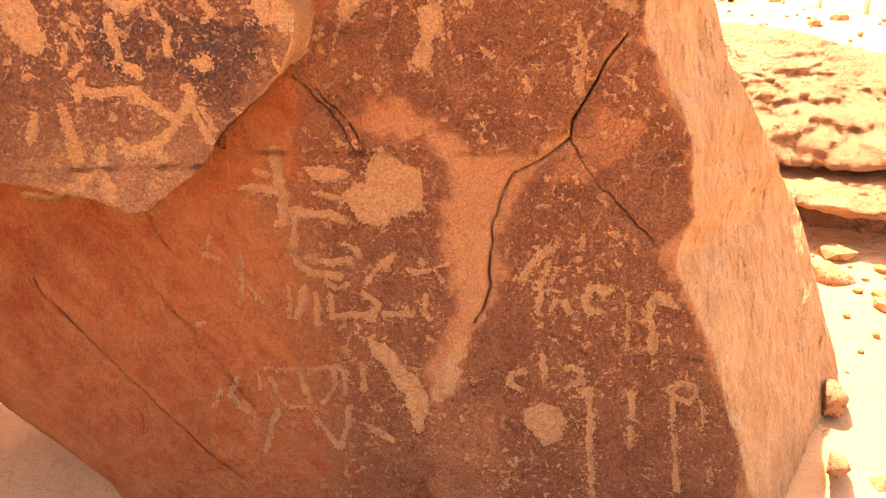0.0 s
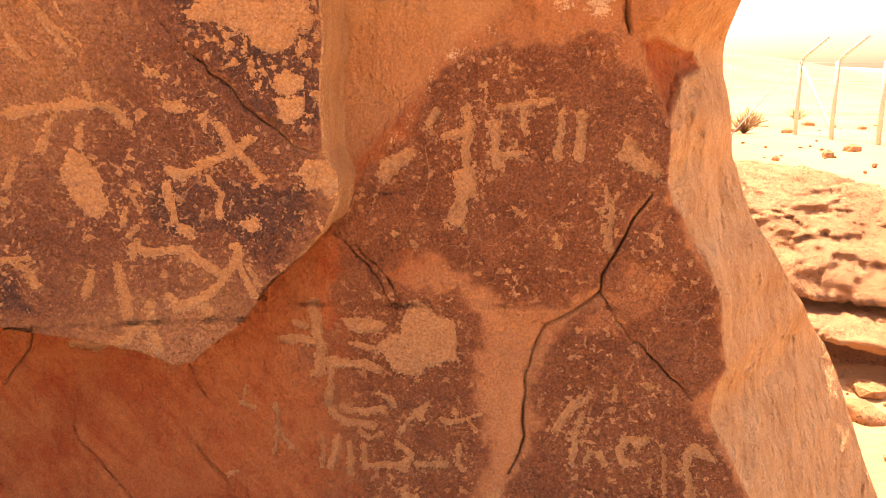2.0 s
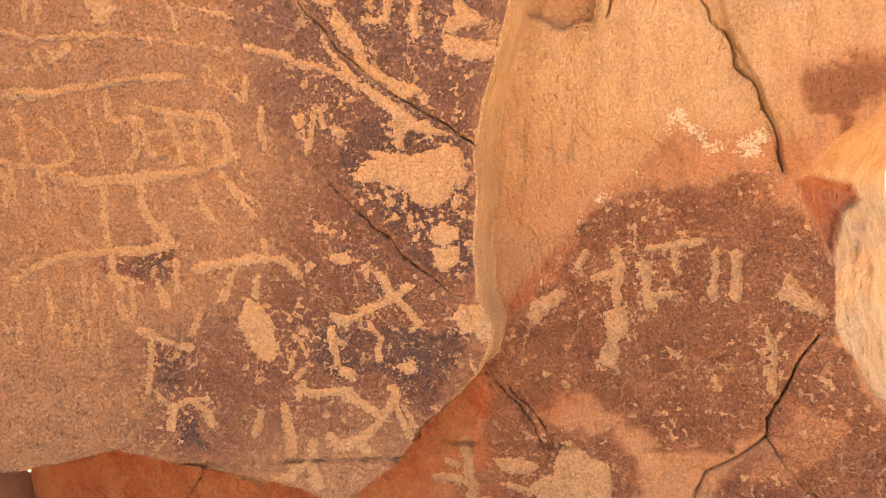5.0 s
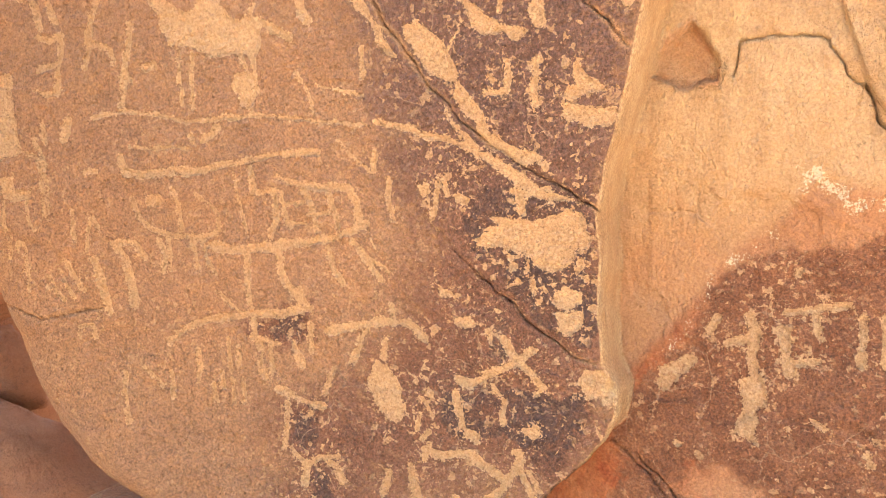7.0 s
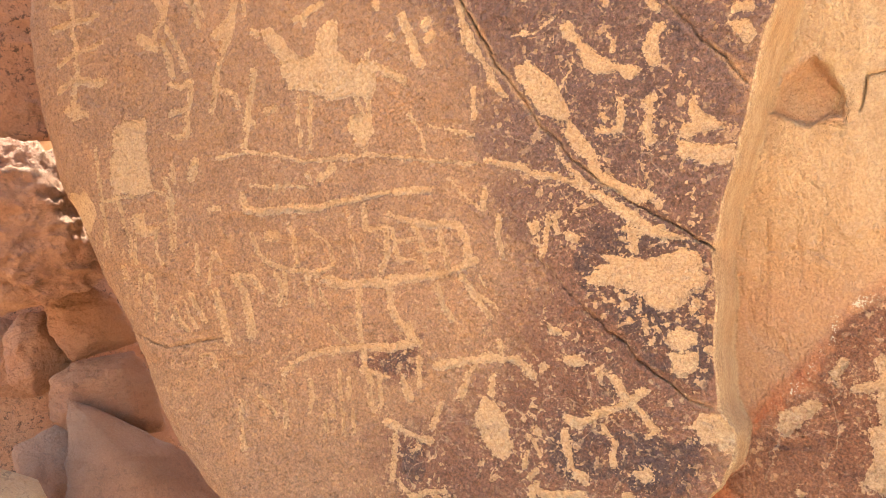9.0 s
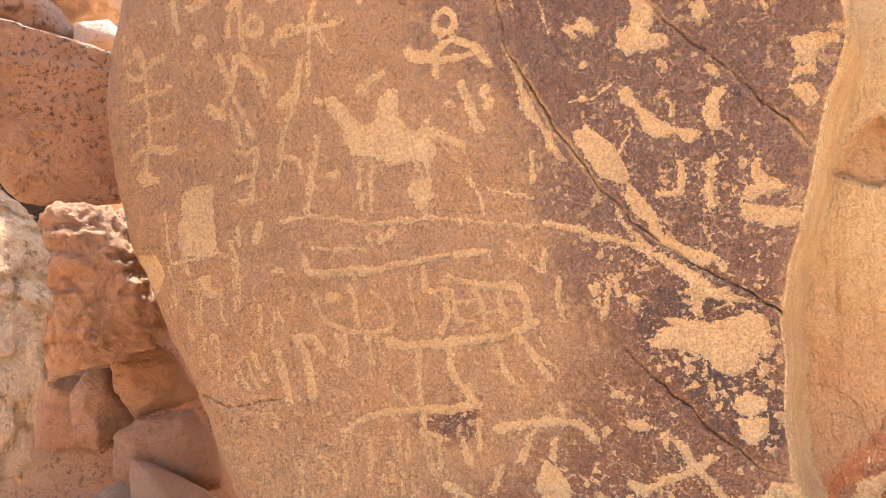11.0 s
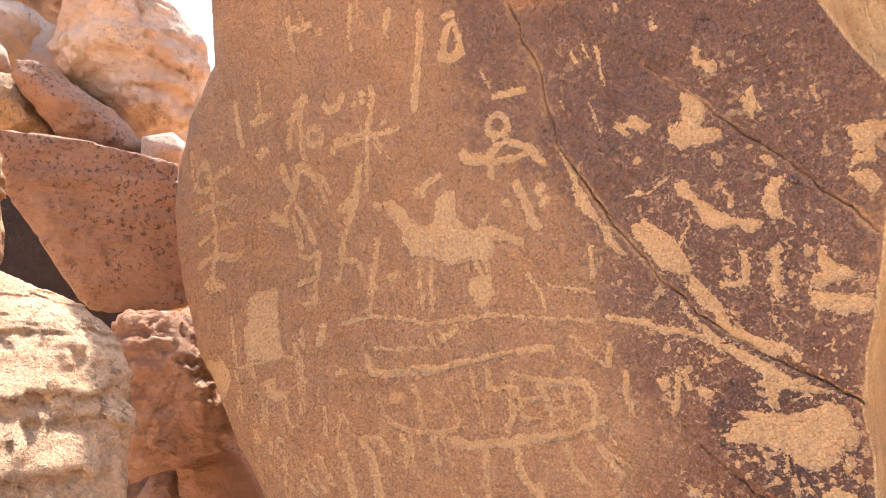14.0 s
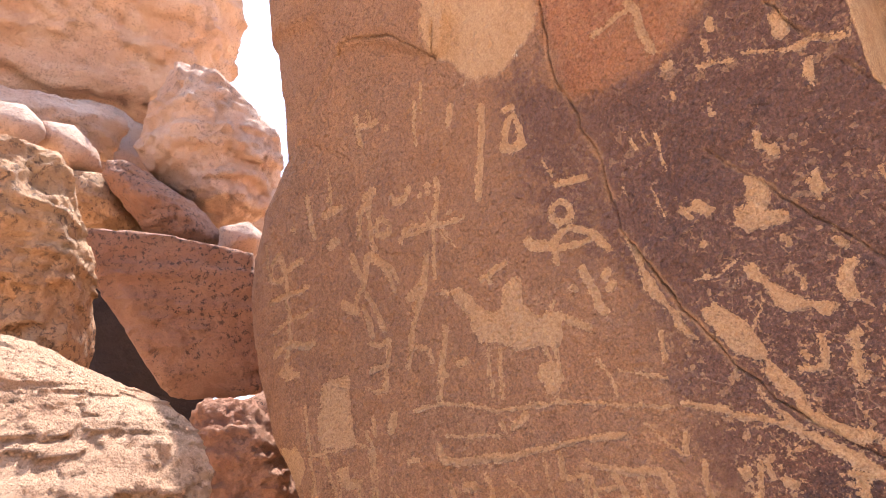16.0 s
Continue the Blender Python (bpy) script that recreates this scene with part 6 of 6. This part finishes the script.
def spread(near, far, count):
    k = np.linspace(-1, 1, count)
    return near * k + (far - near) * np.sign(k) * np.abs(k) ** 9


ground = sheet("ground", spread(14, 3000, 300), spread(14, 3000, 300), ground_height, sand)
tagged(ground, "pale orange desert sand with gravel", "ground", kind="structure")


def far_ridge():
    """Low hazy hills on the horizon."""
    n = 160
    ang = np.linspace(radians(-70), radians(70), n)
    h = 1500 * (0.016 + 0.012 * grain(ang, 0, 0, 4, 4, 71))
    rows = [(1500, -20), (1500, 0.55), (1530, 1.0), (1700, -0.2)]
    pts = np.stack([np.stack([r * np.sin(ang), r * np.cos(ang), f * h if f > -5 else 0 * h - 20], -1) for r, f in rows], 0)
    s = Nodes("hazy_hills")
    mat = s.done(s.mix(s.ramp(s.noise(0.01, 4), 0.4, 0.6), (0.42, 0.30, 0.26), (0.50, 0.36, 0.30)), 0.95)
    ob = new("far_hills", grid_mesh("far_hills", pts, np.ones((3, n - 1), bool), grid_normals(pts), {}, mat))
    return tagged(ob, "low hazy desert hills on the horizon", "hills", kind="structure")


far_ridge()


def part(name, bm, mat, parent=None, label=""):
    me = bpy.data.meshes.new(name)
    bm.to_mesh(me), bm.free()
    me.materials.append(mat)
    me.shade_smooth()
    ob = new(name, me)
    if parent:
        ob.parent = parent
    return tagged(ob, label)


def tube(bm, points, radius, sides=8):
    rings = []
    for i, p in enumerate(points):
        a, b = Vector(points[max(i - 1, 0)]), Vector(points[min(i + 1, len(points) - 1)])
        d = (b - a).normalized()
        u = d.orthogonal().normalized()
        w = d.cross(u)
        rings.append([bm.verts.new(Vector(p) + radius * (math.cos(t) * u + math.sin(t) * w)) for t in np.linspace(0, 2 * math.pi, sides, endpoint=False)])
    for r, q in zip(rings, rings[1:]):
        for k in range(sides):
            bm.faces.new((r[k], r[(k + 1) % sides], q[(k + 1) % sides], q[k]))
    bm.faces.new(rings[0][::-1]), bm.faces.new(rings[-1])
    return bm


post_steel, wire_steel = plain_metal("galvanised_steel", (0.62, 0.56, 0.46), 0.5), plain_metal("fence_wire", (0.34, 0.31, 0.28), 0.5)


def fence_post(x, y, top, braced=False):
    base = float(ground_height(np.array(x), np.array(y)))
    post = tagged(new("fence_post"), "pale galvanised steel fence post with a slanting arm in the sand", "fence post", "fence")
    post.location = (x, y, base)
    h = top - base
    part("post", tube(bmesh.new(), [(0, 0, -0.3), (0, 0, h * 0.5), (0, 0, h)], 0.042), post_steel, post)
    part("arm", tube(bmesh.new(), [(0, 0, h - 0.02), (0.08, -0.05, h + 0.10), (0.36, -0.25, h + 0.40)], 0.03), post_steel, post)
    if braced:
        part("brace", tube(bmesh.new(), [(0.02, -0.06, h - 0.12), (0.32, -1.0, 0.0), (0.36, -1.1, -0.15)], 0.035), post_steel, post)
        part("guy_wire", tube(bmesh.new(), [(0, 0, h), (-1.0, -1.2, h * 0.52), (-1.9, -2.3, 0.05)], 0.012, 5), wire_steel, post)
    return post


POSTS = [(5.32, 14.9, 1.98, True), (5.50, 13.7, 1.93, False), (5.74, 12.5, 1.89, False), (6.3, 11.2, 1.85, False)]
for x, y, top, braced in POSTS:
    fence_post(x, y, top, braced)
for frac in (0.35, 0.75, 0.97):
    ends = []
    for x, y, top, _ in POSTS:
        base = float(ground_height(np.array(x), np.array(y)))
        ends.append((x, y, base + (top - base) * frac))
    tagged(part("fence_wire", tube(bmesh.new(), ends, 0.006, 5), wire_steel), "thin steel wire strung between the fence posts", "wire", "fence wires")


def desert_bush(x, y, size, seed):
    rng = random.Random(seed)
    base = float(ground_height(np.array(x), np.array(y)))
    bush = tagged(new("desert_bush"), "dry brown twiggy shrub on the sand", "shrub", "dry shrubs")
    bush.location = (x, y, base)
    bm = bmesh.new()
    for _ in range(90):
        a, lean, ln = rng.uniform(0, 6.28), rng.uniform(0.1, 1.2), size * rng.uniform(0.5, 1.0)
        tip = Vector((math.cos(a) * math.sin(lean), math.sin(a) * math.sin(lean), math.cos(lean))) * ln
        mid = tip * 0.5 + Vector((rng.uniform(-1, 1), rng.uniform(-1, 1), 0.6)) * size * 0.08
        tube(bm, [(0, 0, -0.02), mid, tip], size * 0.012, 3)
    s = Nodes("dry_twigs")
    part("brushwood", bm, s.done(s.mix(s.noise(8), (0.20, 0.13, 0.07), (0.30, 0.21, 0.11)), 0.9), bush)


desert_bush(4.55, 15.5, 0.55, 1), desert_bush(5.5, 18.0, 0.4, 2), desert_bush(7.5, 21.0, 0.4, 3)


def gravel(name, label, count, spots, sizes, mat, seed):
    """Loose stones strewn over the ground, joined in one mesh."""
    rng = random.Random(seed)
    bm = bmesh.new()
    for _ in range(count):
        x0, x1, y0, y1 = rng.choice(spots)
        x, y, r = rng.uniform(x0, x1), rng.uniform(y0, y1), sizes[0] * (sizes[1] / sizes[0]) ** (rng.random() ** 2.5)
        base = float(ground_height(np.array(x), np.array(y)))
        made = bmesh.ops.create_icosphere(bm, subdivisions=1, radius=r)["verts"] if len(bm.verts) < 9000 else []
        sx, sy, sz, turn = rng.uniform(0.7, 1.4), rng.uniform(0.7, 1.3), rng.uniform(0.45, 0.8), rng.uniform(0, 6.28)
        for v in made:
            k = rng.uniform(0.8, 1.15)
            p = Vector((v.co.x * sx * k, v.co.y * sy * k, v.co.z * sz * k))
            p.rotate(Euler((0, 0, turn)))
            v.co = p + Vector((x, y, base + r * 0.2))
    me = bpy.data.meshes.new(name)
    bm.to_mesh(me), bm.free()
    me.materials.append(mat)
    return tagged(new(name, me), label, "gravel", kind="stuff")


gravel("gravel", "loose tan stones strewn at the foot of the boulders", 200, [(1.2, 2.6, 2.2, 4.6), (1.5, 3.2, 3.4, 5.0)], (0.012, 0.09), rock_tan, 5)
gravel("gravel", "loose reddish stones on the shaded sand below the carved rock", 150, [(-1.9, -0.7, 1.2, 1.9), (-1.6, -0.4, 1.55, 1.9)], (0.01, 0.07), rock_red, 6)
gravel("gravel", "scattered stones on the sunlit desert plain", 160, [(3.0, 9.0, 9.0, 22.0), (2.5, 7.0, 6.5, 11.0)], (0.03, 0.16), rock_tan, 7)
